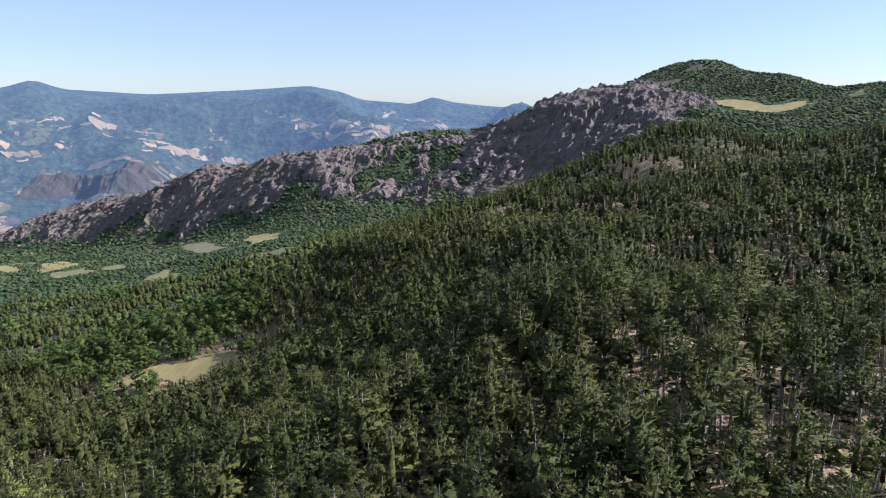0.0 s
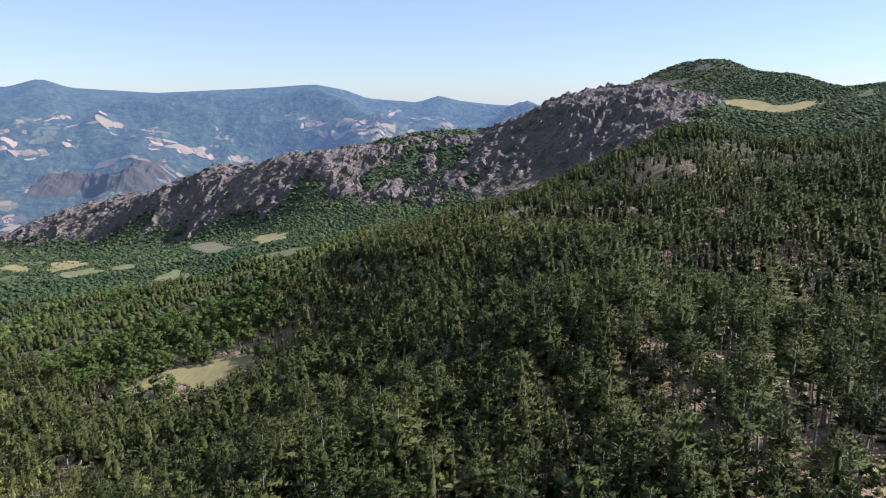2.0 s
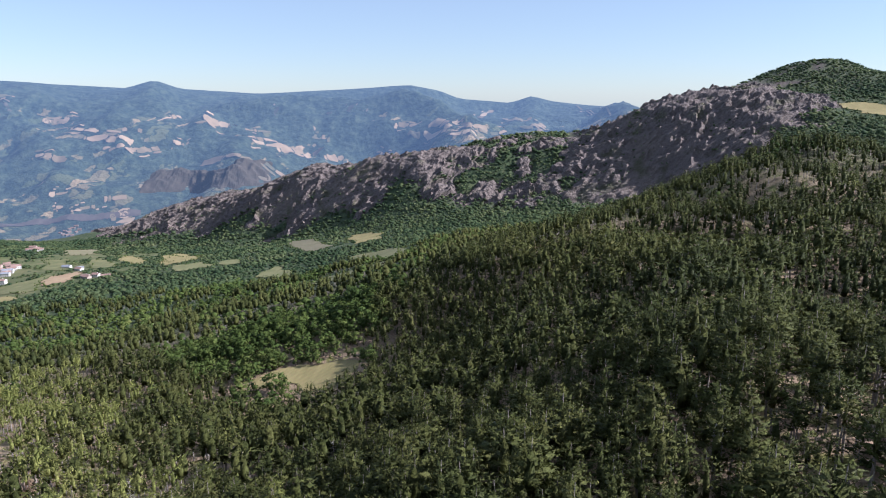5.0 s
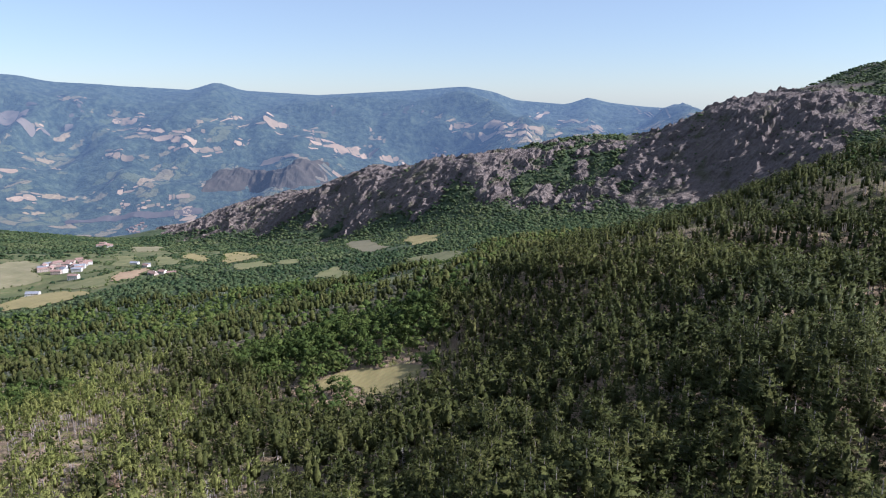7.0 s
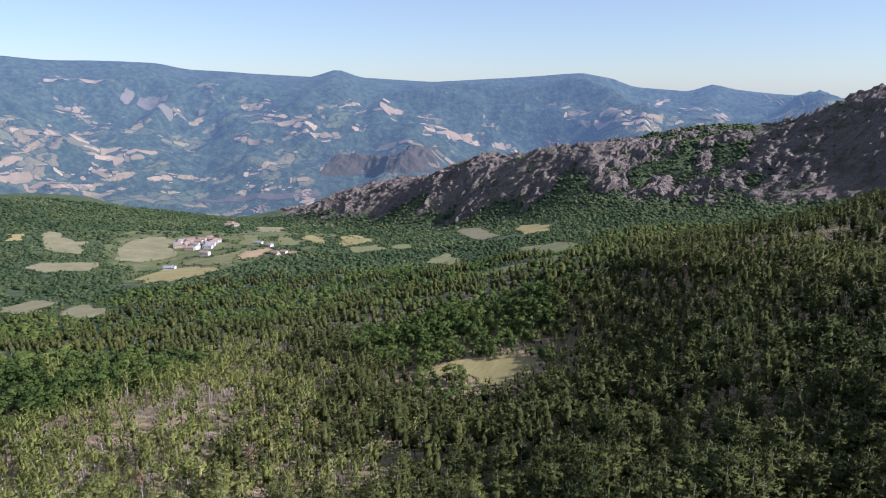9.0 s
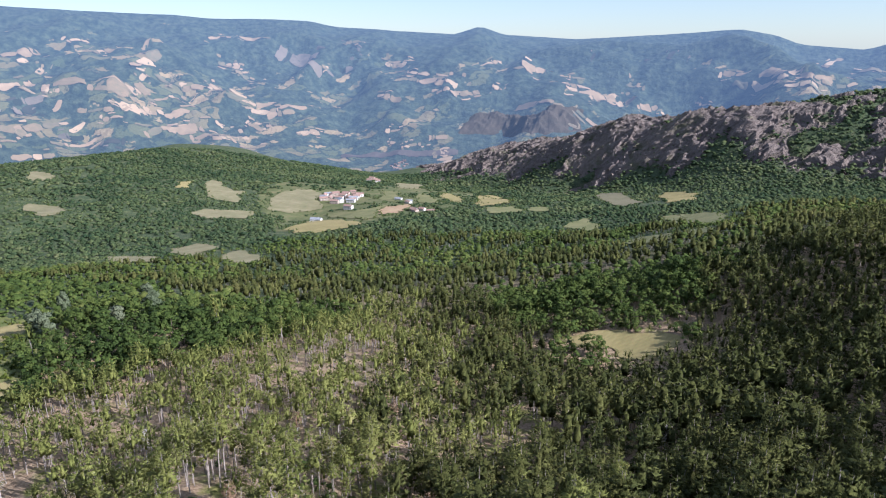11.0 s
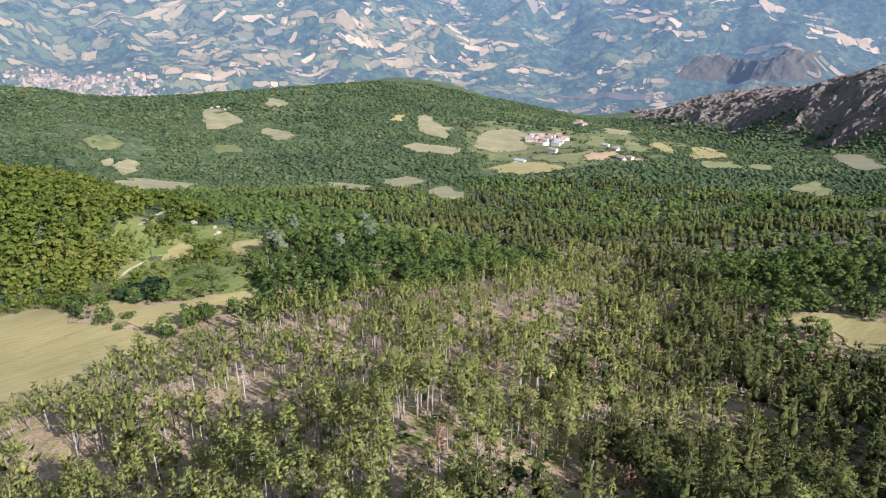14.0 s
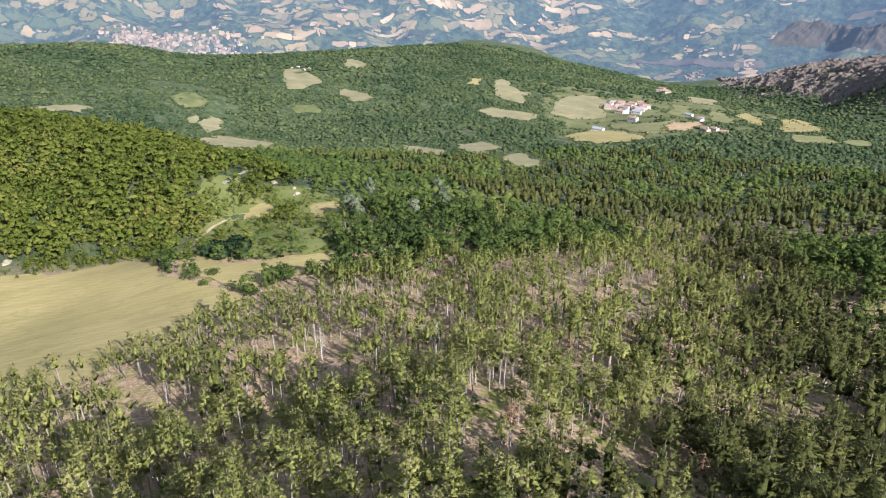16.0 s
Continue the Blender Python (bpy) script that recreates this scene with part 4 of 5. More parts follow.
LOW_SPOTS = [(-395, 168, 11), (-411, 171, 9), (-391, 206, 10), (-418, 246, 9), (-477, 220, 9), (-520, 122, 14), (-537, 139, 14), (-554, 152, 15), (-589, 170, 12), (-521, 163, 12), (-502, 171, 12), (-488, 167, 12), (-480, 130, 12), (-445, 165, 14), (-470, 110, 8), (-444, 85, 9), (-415, 70, 8), (-438, -14, 10), (-443, 27, 7)]


def low_growth(x, y):
    """Scrub instead of tall trees on the slopes below the outcrops and the track."""
    low = np.ones(len(x))
    for cx, cy, r in LOW_SPOTS:
        along, across = (x - cx) * 0.955 - (y - cy) * 0.297, (x - cx) * 0.297 + (y - cy) * 0.955
        low = np.where((along > -3) & (along < 2.6 * r) & (np.abs(across) < r), np.clip(0.3 + along / (2.6 * r) * 0.5, 0.3, 1), low)
    return low


def edge_growth(x, y):
    """Lower growth along the edges of the fields."""
    near = np.full(len(x), 1e9)
    for tone, o in OUTLINES:
        if tone != "litter":
            near = np.minimum(near, to_line(x, y, o + o[:1])[0])
    return np.clip(0.38 + near / 55, 0.38, 1.0)


def gaps(x, y):
    """Thinner stands on the shelf below the eye, with small openings."""
    shelf = np.clip((-x - 60) / 60, 0, 1) * np.clip((300 - y) / 80, 0, 1)
    shelf = np.maximum(1.2 * shelf, 1.0 * open_stand(x, y))
    return fbm(x / 13, y / 13, 3, 71.0) > 0.16 + 0.15 * shelf + 0.06 * ((x < -70) & (y < 140))


def open_stand(x, y):
    """The thinned end of the spur, where bare trunks show."""
    return (x > 38 + (fbm(x / 25, y / 25, 2, 61.0) - 0.5) * 50) & (y < 175) & (y > 40)


def grow(name, label, x, y, kinds, height, materials, tone_noise=90.0, sink=0.0, kind="stuff", girth=1.0, edge=0.0):
    """Many trees as one joined mesh, each a turned and scaled copy of one of the kinds."""
    if not len(x):
        return None
    rng = np.random.default_rng(len(x) + 5)
    z = land(x, y)
    pick, turn = rng.integers(0, len(kinds), len(x)), rng.uniform(0, 6.283, len(x))
    h = height * rng.triangular(0.5, 1.0, 1.4, len(x)) * np.maximum(edge_growth(x, y), edge) * low_growth(x, y) * (0.72 + 0.55 * fbm(x / 28, y / 28, 2, 19.0))
    tone = np.clip(rng.uniform(0, 1, len(x)) * 0.6 + fbm(x / tone_noise, y / tone_noise, 3, 41.0) * 0.9 - 0.25, 0, 1)
    tone = np.clip(tone - 0.3 * np.clip((x + 10) / 120, 0, 1) * (y < 700), 0, 1)  # tones drop eastwards below y 700: the spur's shade put into the leaf colour
    V, F, S, T, N, n = [], [], [], [], [], 0
    for q, (wood, leaves) in enumerate(kinds):
        i = np.where(pick == q)[0]
        if not len(i):
            continue
        v = np.concatenate([wood[0], leaves[0]])
        f = np.concatenate([wood[1], leaves[1] + len(wood[0])])
        s = np.concatenate([np.zeros(len(wood[1])), np.ones(len(leaves[1]))])
        ca, sa, hh = np.cos(turn[i])[:, None], np.sin(turn[i])[:, None], h[i][:, None]
        w = rng.uniform(0.85, 1.2, len(i))[:, None] * hh * girth
        px, py = (v[:, 0] * ca - v[:, 1] * sa) * w, (v[:, 0] * sa + v[:, 1] * ca) * w
        V.append(np.stack([px + x[i][:, None], py + y[i][:, None], v[:, 2] * hh + (z[i] + BASE - sink)[:, None]], -1).reshape(-1, 3))
        F.append((f[None] + (np.arange(len(i)) * len(v))[:, None, None] + n).reshape(-1, 3))
        o = np.concatenate([wood[2], leaves[2]])
        N.append(np.stack([o[:, 0] * ca - o[:, 1] * sa, o[:, 0] * sa + o[:, 1] * ca, o[:, 2] + 0 * ca], -1).reshape(-1, 3))
        S.append(np.tile(s, len(i)))
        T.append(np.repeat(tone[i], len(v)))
        n += len(i) * len(v)
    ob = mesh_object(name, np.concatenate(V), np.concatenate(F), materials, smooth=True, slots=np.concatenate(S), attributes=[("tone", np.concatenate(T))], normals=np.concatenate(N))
    return tagged(ob, label, "trees", kind=kind)


PINES_NEAR = [pine(100 + k, k % 2 == 0, 46, 1850, 0.016, 6, 12, 0.1) for k in range(10)]
PINES_MID = [pine(200 + k, False, 24, 350, 0.0235, 5, 4, 0.12) for k in range(8)]
FULL_MID = [pine(250 + k, True, 24, 330, 0.0265, 4, 0, 0.2) for k in range(8)]
PINES_OFF = [pine(300 + k, False, 9, 72, 0.045, 3, 0, 0.2) for k in range(8)]
FULL_OFF = [pine(350 + k, True, 10, 60, 0.056, 3, 0, 0.3) for k in range(8)]
FULL_FAR = [pine(400 + k, True, 6, 16, 0.085, 3, 0, 0.55) for k in range(8)]
OAKS_MID = [broadleaf(600 + k, 8, 18, 0.06, 4) for k in range(6)]
OAKS_HILL = [broadleaf(900 + k, 5, 10, 0.068, 3) for k in range(6)]
OAKS_OFF = [broadleaf(700 + k, 3, 4, 0.1, 3) for k in range(6)]
OAKS_DOT = [broadleaf(850 + k, 1, 3, 0.2, 0) for k in range(8)]


def single(name, label, category, arrays, m, height, group):
    """One tree as a thing of its own: an empty at its foot with trunk and crown."""
    root = new(name)
    for part_name, (v, f, o), material in (("trunk", arrays[0], M_BARK), ("crown", arrays[1], m)):
        mesh_object(part_name, v * height, f, [material], parent=root, smooth=True, normals=o)
    return tagged(root, label, category, group)


x, y = scatter(5.0, 72, 205, 1)
k = free(x, y) & gaps(x, y)
x, y = x[k], y[k]
pines = is_pine(x, y)
order = np.argsort(np.hypot(x + 30, y - 10))
order = order[pines[order] & (np.hypot(x, y)[order] > 85)]
chosen, rest = order[:200], np.setdiff1d(np.arange(len(x)), order[:200])
stock = [single("pine_tree", "tall slender black pine with bare grey trunk on the slope", "tree", a, M_PINE_ONE, 16.5, "pines of the near slope") for a in PINES_NEAR[0::2]]
open_stock = [single("pine_tree", "tall pine with a high crown and dark bare trunk", "tree", a, M_PINE_ONE, 16.5, "thinned pines of the spur") for a in PINES_NEAR[1::2]]
dry_stock = [single("pine_tree", "tall pine with yellowish olive needles and pale bare trunk", "tree", a, M_PINE_DRY_ONE, 16.5, "dry pines of the shelf") for a in PINES_NEAR[1::2]]
zs = land(x[chosen], y[chosen])
rng = np.random.default_rng(3)
used = {}
for n, i in enumerate(chosen):
    s = rng.uniform(0.68, 1.2)
    m = Matrix.LocRotScale((x[i], y[i], zs[n] + BASE), Euler((0, 0, rng.uniform(0, 6.28))), (s * 1.25, s * 1.25, s))
    kinds = dry_stock if dry(x[i:i + 1], y[i:i + 1])[0] else (open_stock if open_stand(x[i:i + 1], y[i:i + 1])[0] else stock)
    pick = used.get(id(kinds), 0)
    used[id(kinds)] = pick + 1
    if pick < len(kinds):
        kinds[pick].matrix_basis = m
    else:
        copy_thing(kinds[pick % len(kinds)], m).matrix_basis = m
sel = rest[pines[rest]]
parched = dry(x[sel], y[sel])
opened = open_stand(x[sel], y[sel]) & ~parched
closed = sel[~parched & ~opened]
grow("pine_wood_near", "dense black pine wood with pale trunks on the slope", x[closed], y[closed], FULL_MID, 16.5, [M_BARK, M_PINE], edge=0.85, girth=1.35)
grow("open_pine_wood", "thinned pine stand with bare trunks on the spur", x[sel[opened]], y[sel[opened]], PINES_MID, 16.5, [M_BARK, M_PINE], girth=1.4)
grow("dry_pine_wood_near", "open pine wood with yellowish olive crowns and pale trunks", x[sel[parched]], y[sel[parched]], PINES_MID, 16.5, [M_BARK, M_PINE_DRY], edge=0.85, girth=1.1)
under_x, under_y = scatter(7.4, 0, 72, 43, True)
k = gaps(under_x, under_y)
under_x, under_y = under_x[k], under_y[k]
k = dry(under_x, under_y)
grow("pine_wood_below", "black pine wood below the flight path", under_x[~k], under_y[~k], FULL_MID, 15.0, [M_BARK, M_PINE], girth=1.3)
grow("dry_pine_wood_below", "open olive pine wood below the flight path", under_x[k], under_y[k], PINES_MID, 15.0, [M_BARK, M_PINE_DRY], girth=1.1)
young_x, young_y = scatter(7.6, 80, 340, 41)
k = free(young_x, young_y) & gaps(young_x, young_y) & dry(young_x, young_y) & is_pine(young_x, young_y)
grow("young_pine_wood", "young olive-green pines filling the open stand", young_x[k], young_y[k], PINES_OFF, 10.5, [M_BARK, M_PINE_DRY], edge=0.8, girth=1.6)
sel = rest[~pines[rest]]
grow("leafy_wood_near", "leafy green oaks and hornbeams among the pines", x[sel], y[sel], OAKS_MID, 10.0, [M_STEM, M_OAK])
x, y = scatter(5.4, 205, 480, 2)
k = free(x, y) & gaps(x, y) & ~oak_hill(x, y)
x, y = x[k], y[k]
p = is_pine(x, y)
q = dry(x, y) & p
grow("pine_wood", "dark green pine wood on the hillside", x[p & ~q], y[p & ~q], FULL_OFF, 14.0, [M_BARK, M_PINE], edge=0.5, girth=1.75)
grow("dry_pine_wood", "yellowish olive pine wood round a bare patch", x[q], y[q], PINES_OFF, 14.0, [M_BARK, M_PINE_DRY], edge=0.85, girth=1.35)
grow("leafy_wood", "bright green leafy wood in the hollow", x[~p], y[~p], OAKS_MID[:4] + OAKS_HILL[:2], 12.0, [M_STEM, M_OAK], girth=1.1, edge=0.8)
x, y = scatter(8.8, 480, 950, 3)
k = free(x, y) & ~oak_hill(x, y)
x, y = x[k], y[k]
p = is_pine(x, y)
spur = (np.degrees(np.arctan2(-x, y)) < 6) & (np.hypot(x, y) < 680)
grow("pine_wood_beyond", "dark pine wood beyond the clearing", x[p & ~spur], y[p & ~spur], FULL_FAR, 13.0, [M_BARK, M_PINE], girth=1.5, sink=0.5)
grow("leafy_wood_beyond", "green leafy wood of the vale", x[~p], y[~p], OAKS_OFF, 9.5, [M_STEM, M_OAK], girth=1.3)
x, y = scatter(7.2, 480, 680, 6)
k = free(x, y) & (np.degrees(np.arctan2(-x, y)) < 6)
grow("spur_pine_wood", "dark pine wood over the crest of the spur", x[k], y[k], FULL_OFF, 13.0, [M_BARK, M_PINE], girth=1.7, sink=0.5)
x, y = scatter(7.8, 1080, 2020, 7)
k = free(x, y) & peak_side(x, y)
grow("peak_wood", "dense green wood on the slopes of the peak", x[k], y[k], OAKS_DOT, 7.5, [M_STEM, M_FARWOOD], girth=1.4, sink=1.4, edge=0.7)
x, y = scatter(5.4, 380, 760, 5)
k = free(x, y) & oak_hill(x, y)
grow("oak_wood", "sunlit yellow-green oak wood covering a round hill", x[k], y[k], OAKS_HILL, 12.5, [M_STEM, M_OAK_SUNNY], girth=1.2)
for name, step, r0, r1, high in (("vale_wood", 7.5, 950, 1500, 8.0), ("far_wood", 10.0, 1500, 2450, 9.0)):
    x, y = scatter(step, r0, r1, 4)
    bearing = np.degrees(np.arctan2(-x, y))
    k = free(x, y) & ((fbm(x / 70, y / 70, 4, 33.0) > 0.24) | ((y > 1200) & (np.abs(x + 75) < 300))) & np.where(bearing > 46, np.hypot(x, y) < 2150, (bearing > 30) | (np.hypot(x, y) < 1950)) & ~peak_side(x, y)
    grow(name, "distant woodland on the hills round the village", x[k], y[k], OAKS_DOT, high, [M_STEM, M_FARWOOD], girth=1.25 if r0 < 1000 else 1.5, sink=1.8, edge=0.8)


# ---- rocky ridge ----
def rocky_ridge():
    line = np.array(ROCK_CREST, float)
    seg = np.hypot(*np.diff(line[:, :2], axis=0).T)
    run = np.concatenate([[0], np.cumsum(seg)])
    s = np.arange(0, run[-1], 3.8)
    cx, cy = np.interp(s, run, line[:, 0]), np.interp(s, run, line[:, 1])
    tx, ty = np.gradient(cx), np.gradient(cy)
    for _ in range(400):
        tx, ty = (np.convolve(np.pad(q, 1, "edge"), [0.25, 0.5, 0.25], "valid") for q in (tx, ty))
    n = np.hypot(tx, ty)
    nx, ny = -ty / n, tx / n  # downhill, to the south
    t = np.arange(-44, 352, 3.6)
    X, Y = (cx[:, None] + nx[:, None] * t).ravel(), (cy[:, None] + ny[:, None] * t).ravel()
    bare = rockiness(X, Y)
    S, T = np.repeat(s, len(t)), np.tile(t, len(s))
    wx, wy = X + (fbm(X / 22, Y / 22, 3, 81.0) - 0.5) * 26, Y + (fbm(X / 22, Y / 22, 3, 91.0) - 0.5) * 26
    lean = S + 0.15 * T + (fbm(X / 60, Y / 60, 3, 95.0) - 0.5) * 60
    ribs = ridged(lean / 62, T / 210, 3, 51.0) ** 1.5 * 12  # buttresses and gullies that run downhill
    teeth = ridged(wx / 27, wy / 27, 2, 61.0) ** 1.8 * 16 + ridged((wx + wy) / 15, (wx - wy) / 21, 2, 65.0) ** 1.5 * 9 + np.abs(value_noise(wx / 8, wy / 8, 66.0) - 0.5) * 10
    scree = np.clip((fbm(lean / 85, T / 190, 3, 77.0) + 0.0011 * T - 0.66) * 7, 0, 1)
    crag = ribs + teeth * (1 - 0.4 * scree)
    push = (crag - 17) * np.minimum(1, bare * 1.3) * np.clip(0.5 + np.abs(T) / 90, 0.5, 1)
    Z = land(X, Y) + push * 0.75 - (1 - bare) * 7 + 1.5 * bare
    X, Y = X + np.repeat(nx, len(t)) * push * 0.3, Y + np.repeat(ny, len(t)) * push * 0.3
    a, b = len(s), len(t)
    i, j = np.meshgrid(np.arange(a - 1), np.arange(b - 1), indexing="ij")
    f = np.stack([i * b + j, i * b + j + 1, (i + 1) * b + j + 1, (i + 1) * b + j], -1).reshape(-1, 4)
    return mesh_object("rocky_ridge", np.stack([X, Y, Z + BASE], 1), f, [M_ROCK], attributes=[("scree", scree)])


tagged(rocky_ridge(), "bare brown craggy rock ridge with scree above the vale", "ridge", kind="structure")


# ---- smaller things: materials ----
M_PLASTER = plain_material("white_plaster", [(0.3, (0.42, 0.4, 0.36)), (0.5, (0.54, 0.52, 0.48)), (0.7, (0.64, 0.62, 0.58))], 1.5, 0.9, 0.2, 0.02)
M_STONE_WALL = plain_material("pinkish_stone_wall", [(0.3, (0.27, 0.22, 0.18)), (0.5, (0.36, 0.3, 0.25)), (0.7, (0.44, 0.38, 0.33))], 2.0, 0.9, 0.4, 0.04)
M_TILES = plain_material("clay_roof_tiles", [(0.3, (0.18, 0.11, 0.09)), (0.5, (0.26, 0.17, 0.14)), (0.7, (0.33, 0.23, 0.19))], 1.2, 0.85, 0.5, 0.08)
M_SLATE = plain_material("grey_sheet_roof", [(0.3, (0.16, 0.17, 0.19)), (0.5, (0.24, 0.25, 0.27)), (0.7, (0.32, 0.33, 0.35))], 1.2, 0.6, 0.2, 0.03)
M_PANE = plain_material("dark_window", [(0.3, (0.02, 0.025, 0.03)), (0.7, (0.05, 0.055, 0.06))], 3.0, 0.15, 0.0, 0.01)
M_DOOR = plain_material("brown_door", [(0.3, (0.08, 0.045, 0.025)), (0.7, (0.14, 0.085, 0.05))], 3.0, 0.6, 0.2, 0.01)
M_CHALK = plain_material("pale_limestone", [(0.3, (0.17, 0.145, 0.1)), (0.5, (0.26, 0.225, 0.165)), (0.7, (0.34, 0.3, 0.23))], 0.5, 0.95, 0.8, 0.6)
M_DIRT = plain_material("dirt_track", [(0.3, (0.26, 0.2, 0.13)), (0.5, (0.36, 0.29, 0.2)), (0.7, (0.44, 0.37, 0.27))], 0.7, 0.95, 0.3, 0.1)
M_DEAD = leaf_material("dead_needles", [(0.1, (0.17, 0.105, 0.062)), (0.5, (0.27, 0.175, 0.11)), (0.95, (0.35, 0.245, 0.165))], 0.25, "object")
M_POPLAR = leaf_material("pale_poplar_leaves", [(0.1, (0.11, 0.14, 0.08)), (0.5, (0.16, 0.19, 0.115)), (0.95, (0.21, 0.235, 0.15))], 0.35, "object")
M_THICKET = leaf_material("dark_thicket_leaves", [(0.1, (0.02, 0.04, 0.02)), (0.5, (0.035, 0.06, 0.028)), (0.95, (0.055, 0.085, 0.035))], 0.25, "object")
M_DRY_TWIG = plain_material("bleached_dead_wood", [(0.3, (0.24, 0.21, 0.19)), (0.5, (0.36, 0.33, 0.3)), (0.7, (0.46, 0.43, 0.4))], 2.0)


def part(name, bm, material, parent, label=""):
    """Links a bmesh as one mesh object under a thing or a part."""
    me = bpy.data.meshes.new(name)
    bm.to_mesh(me)
    bm.free()
    me.materials.append(material)
    ob = new(name, me)
    ob.parent = parent
    return tagged(ob, label)


def box(bm, x0, x1, y0, y1, z0, z1):
    v = [bm.verts.new(p) for p in ((x0, y0, z0), (x1, y0, z0), (x1, y1, z0), (x0, y1, z0), (x0, y0, z1), (x1, y0, z1), (x1, y1, z1), (x0, y1, z1))]
    for f in ((3, 2, 1, 0), (4, 5, 6, 7), (0, 1, 5, 4), (1, 2, 6, 5), (2, 3, 7, 6), (3, 0, 4, 7)):
        bm.faces.new([v[i] for i in f])


def window_mesh():
    bm = bmesh.new()
    box(bm, -0.55, 0.55, -0.06, 0.06, 0.0, 1.5)
    me = bpy.data.meshes.new("window")
    bm.to_mesh(me)
    bm.free()
    me.materials.append(M_PANE)
    return me


WINDOW = window_mesh()


def house(x, y, turn, w, d, h, wall, roof, label, name="house", group="village houses", porch=False):
    """A gabled stone house: walls, overhanging roof with chimney, door and rows of windows."""
    z = land(np.array([x - w / 3, x + w / 3, x, x]), np.array([y, y, y - d / 2, y + d / 2])).min()
    root = new(name)
    root.matrix_basis = pose(x, y, z + BASE, 0, 0, turn)
    tagged(root, label, "house", group)
    rise = d * 0.24
    bm = bmesh.new()
    a = [(-w / 2, -d / 2), (w / 2, -d / 2), (w / 2, d / 2), (-w / 2, d / 2)]
    lo, hi = [bm.verts.new((p, q, -2.5)) for p, q in a], [bm.verts.new((p, q, h)) for p, q in a]
    g = [bm.verts.new((-w / 2, 0, h + rise)), bm.verts.new((w / 2, 0, h + rise))]
    for i, j in ((0, 1), (2, 3)):
        bm.faces.new((lo[i], lo[j], hi[j], hi[i]))
    bm.faces.new((lo[1], lo[2], hi[2], g[1], hi[1]))
    bm.faces.new((lo[3], lo[0], hi[0], g[0], hi[3]))
    part("wall", bm, wall, root)
    bm = bmesh.new()
    e, k = 0.6, rise / (d / 2)
    rows = [(-d / 2 - e, h - e * k), (0, h + rise), (d / 2 + e, h - e * k)]
    for (y0, z0), (y1, z1) in zip(rows, rows[1:]):
        v = [bm.verts.new((px, py, pz + up)) for up in (0.03, 0.3) for px, py, pz in ((-w / 2 - e, y0, z0), (w / 2 + e, y0, z0), (w / 2 + e, y1, z1), (-w / 2 - e, y1, z1))]
        for f in ((3, 2, 1, 0), (4, 5, 6, 7), (0, 1, 5, 4), (1, 2, 6, 5), (2, 3, 7, 6), (3, 0, 4, 7)):
            bm.faces.new([v[i] for i in f])
    top = part("roof", bm, roof, root)
    bm = bmesh.new()
    box(bm, w * 0.22, w * 0.22 + 0.8, -0.4, 0.4, h + rise * 0.6, h + rise + 1.1)
    part("chimney", bm, wall, top)
    bm = bmesh.new()
    box(bm, -0.6, 0.6, -d / 2 - 0.06, -d / 2 + 0.05, 0.0, 2.1)
    part("door", bm, M_DOOR, root)
    for level in range(max(1, int(h / 2.9))):
        n = max(2, int(w / 3.2))
        for q in range(n):
            px = (q + 0.5) / n * w - w / 2
            if level == 0 and abs(px) < 1.3:
                continue
            ob = new("window", WINDOW)
            ob.parent = root
            ob.matrix_basis = pose(px, -d / 2, 0.9 + level * 2.9)
        for py in (-d / 4, d / 4):
            ob = new("window", WINDOW)
            ob.parent = root
            ob.matrix_basis = pose(w / 2, py, 0.9 + level * 2.9, 0, 0, 90)
    if porch:
        bm = bmesh.new()
        box(bm, -w / 2, w / 2 * 0.3, -d / 2 - 3.2, -d / 2 + 0.02, 2.7, 2.95)
        box(bm, -w / 2 + 0.1, -w / 2 + 0.4, -d / 2 - 3.1, -d / 2 - 2.8, -1.5, 2.7)
        box(bm, w * 0.12, w * 0.12 + 0.3, -d / 2 - 3.1, -d / 2 - 2.8, -1.5, 2.7)
        part("porch", bm, M_PLASTER, root)
    return root


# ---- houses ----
# far walls and roofs carry the same blue emission for haze
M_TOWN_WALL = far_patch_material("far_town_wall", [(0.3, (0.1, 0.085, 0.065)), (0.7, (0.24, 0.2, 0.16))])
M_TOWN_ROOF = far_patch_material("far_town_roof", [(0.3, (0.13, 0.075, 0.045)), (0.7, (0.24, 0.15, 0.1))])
VILLAGE = [(-1008, 1046), (-1035, 1078), (-962, 1088), (-1010, 1120), (-975, 1112), (-1003, 1060), (-944, 1058), (-1022, 1062), (-1042, 1097), (-1012, 1077), (-969, 1036), (-989, 1073), (-999, 1097), (-981, 1093), (-993, 1133), (-953, 1072), (-892, 989), (-966, 1052), (-1026, 1105), (-1024, 1159), (-981, 1130)]
WHITE_FARM = [(-853, 858)]
HAMLET = [(-1186, 1421), (-1187, 1439), (-1176, 1440), (-1256, 1517)]
LOW_FARMS = [(-825, 1096), (-741, 993), (-874, 1127), (-724, 973), (-721, 992), (-814, 1079), (-695, 979)]
FAR_VILLAGE = [(-1981, 2565), (-1973, 2585), (-1958, 2588), (-1964, 2624), (-1960, 2641), (-1939, 2629), (-1939, 2608), (-1968, 2608), (-1963, 2558), (-1952, 2566), (-1934, 2572)]
POPLARS = [(-395, 168), (-411, 171), (-418, 246), (-498, 295), (-391, 206), (-477, 220)]
TRACK = [(-382, 55), (-401, 63), (-444, 85), (-461, 98), (-470, 110)]
OUTCROPS = [(-523, 126), (-537, 139), (-554, 152), (-589, 170), (-521, 163), (-502, 171), (-488, 167), (-438, -14)]
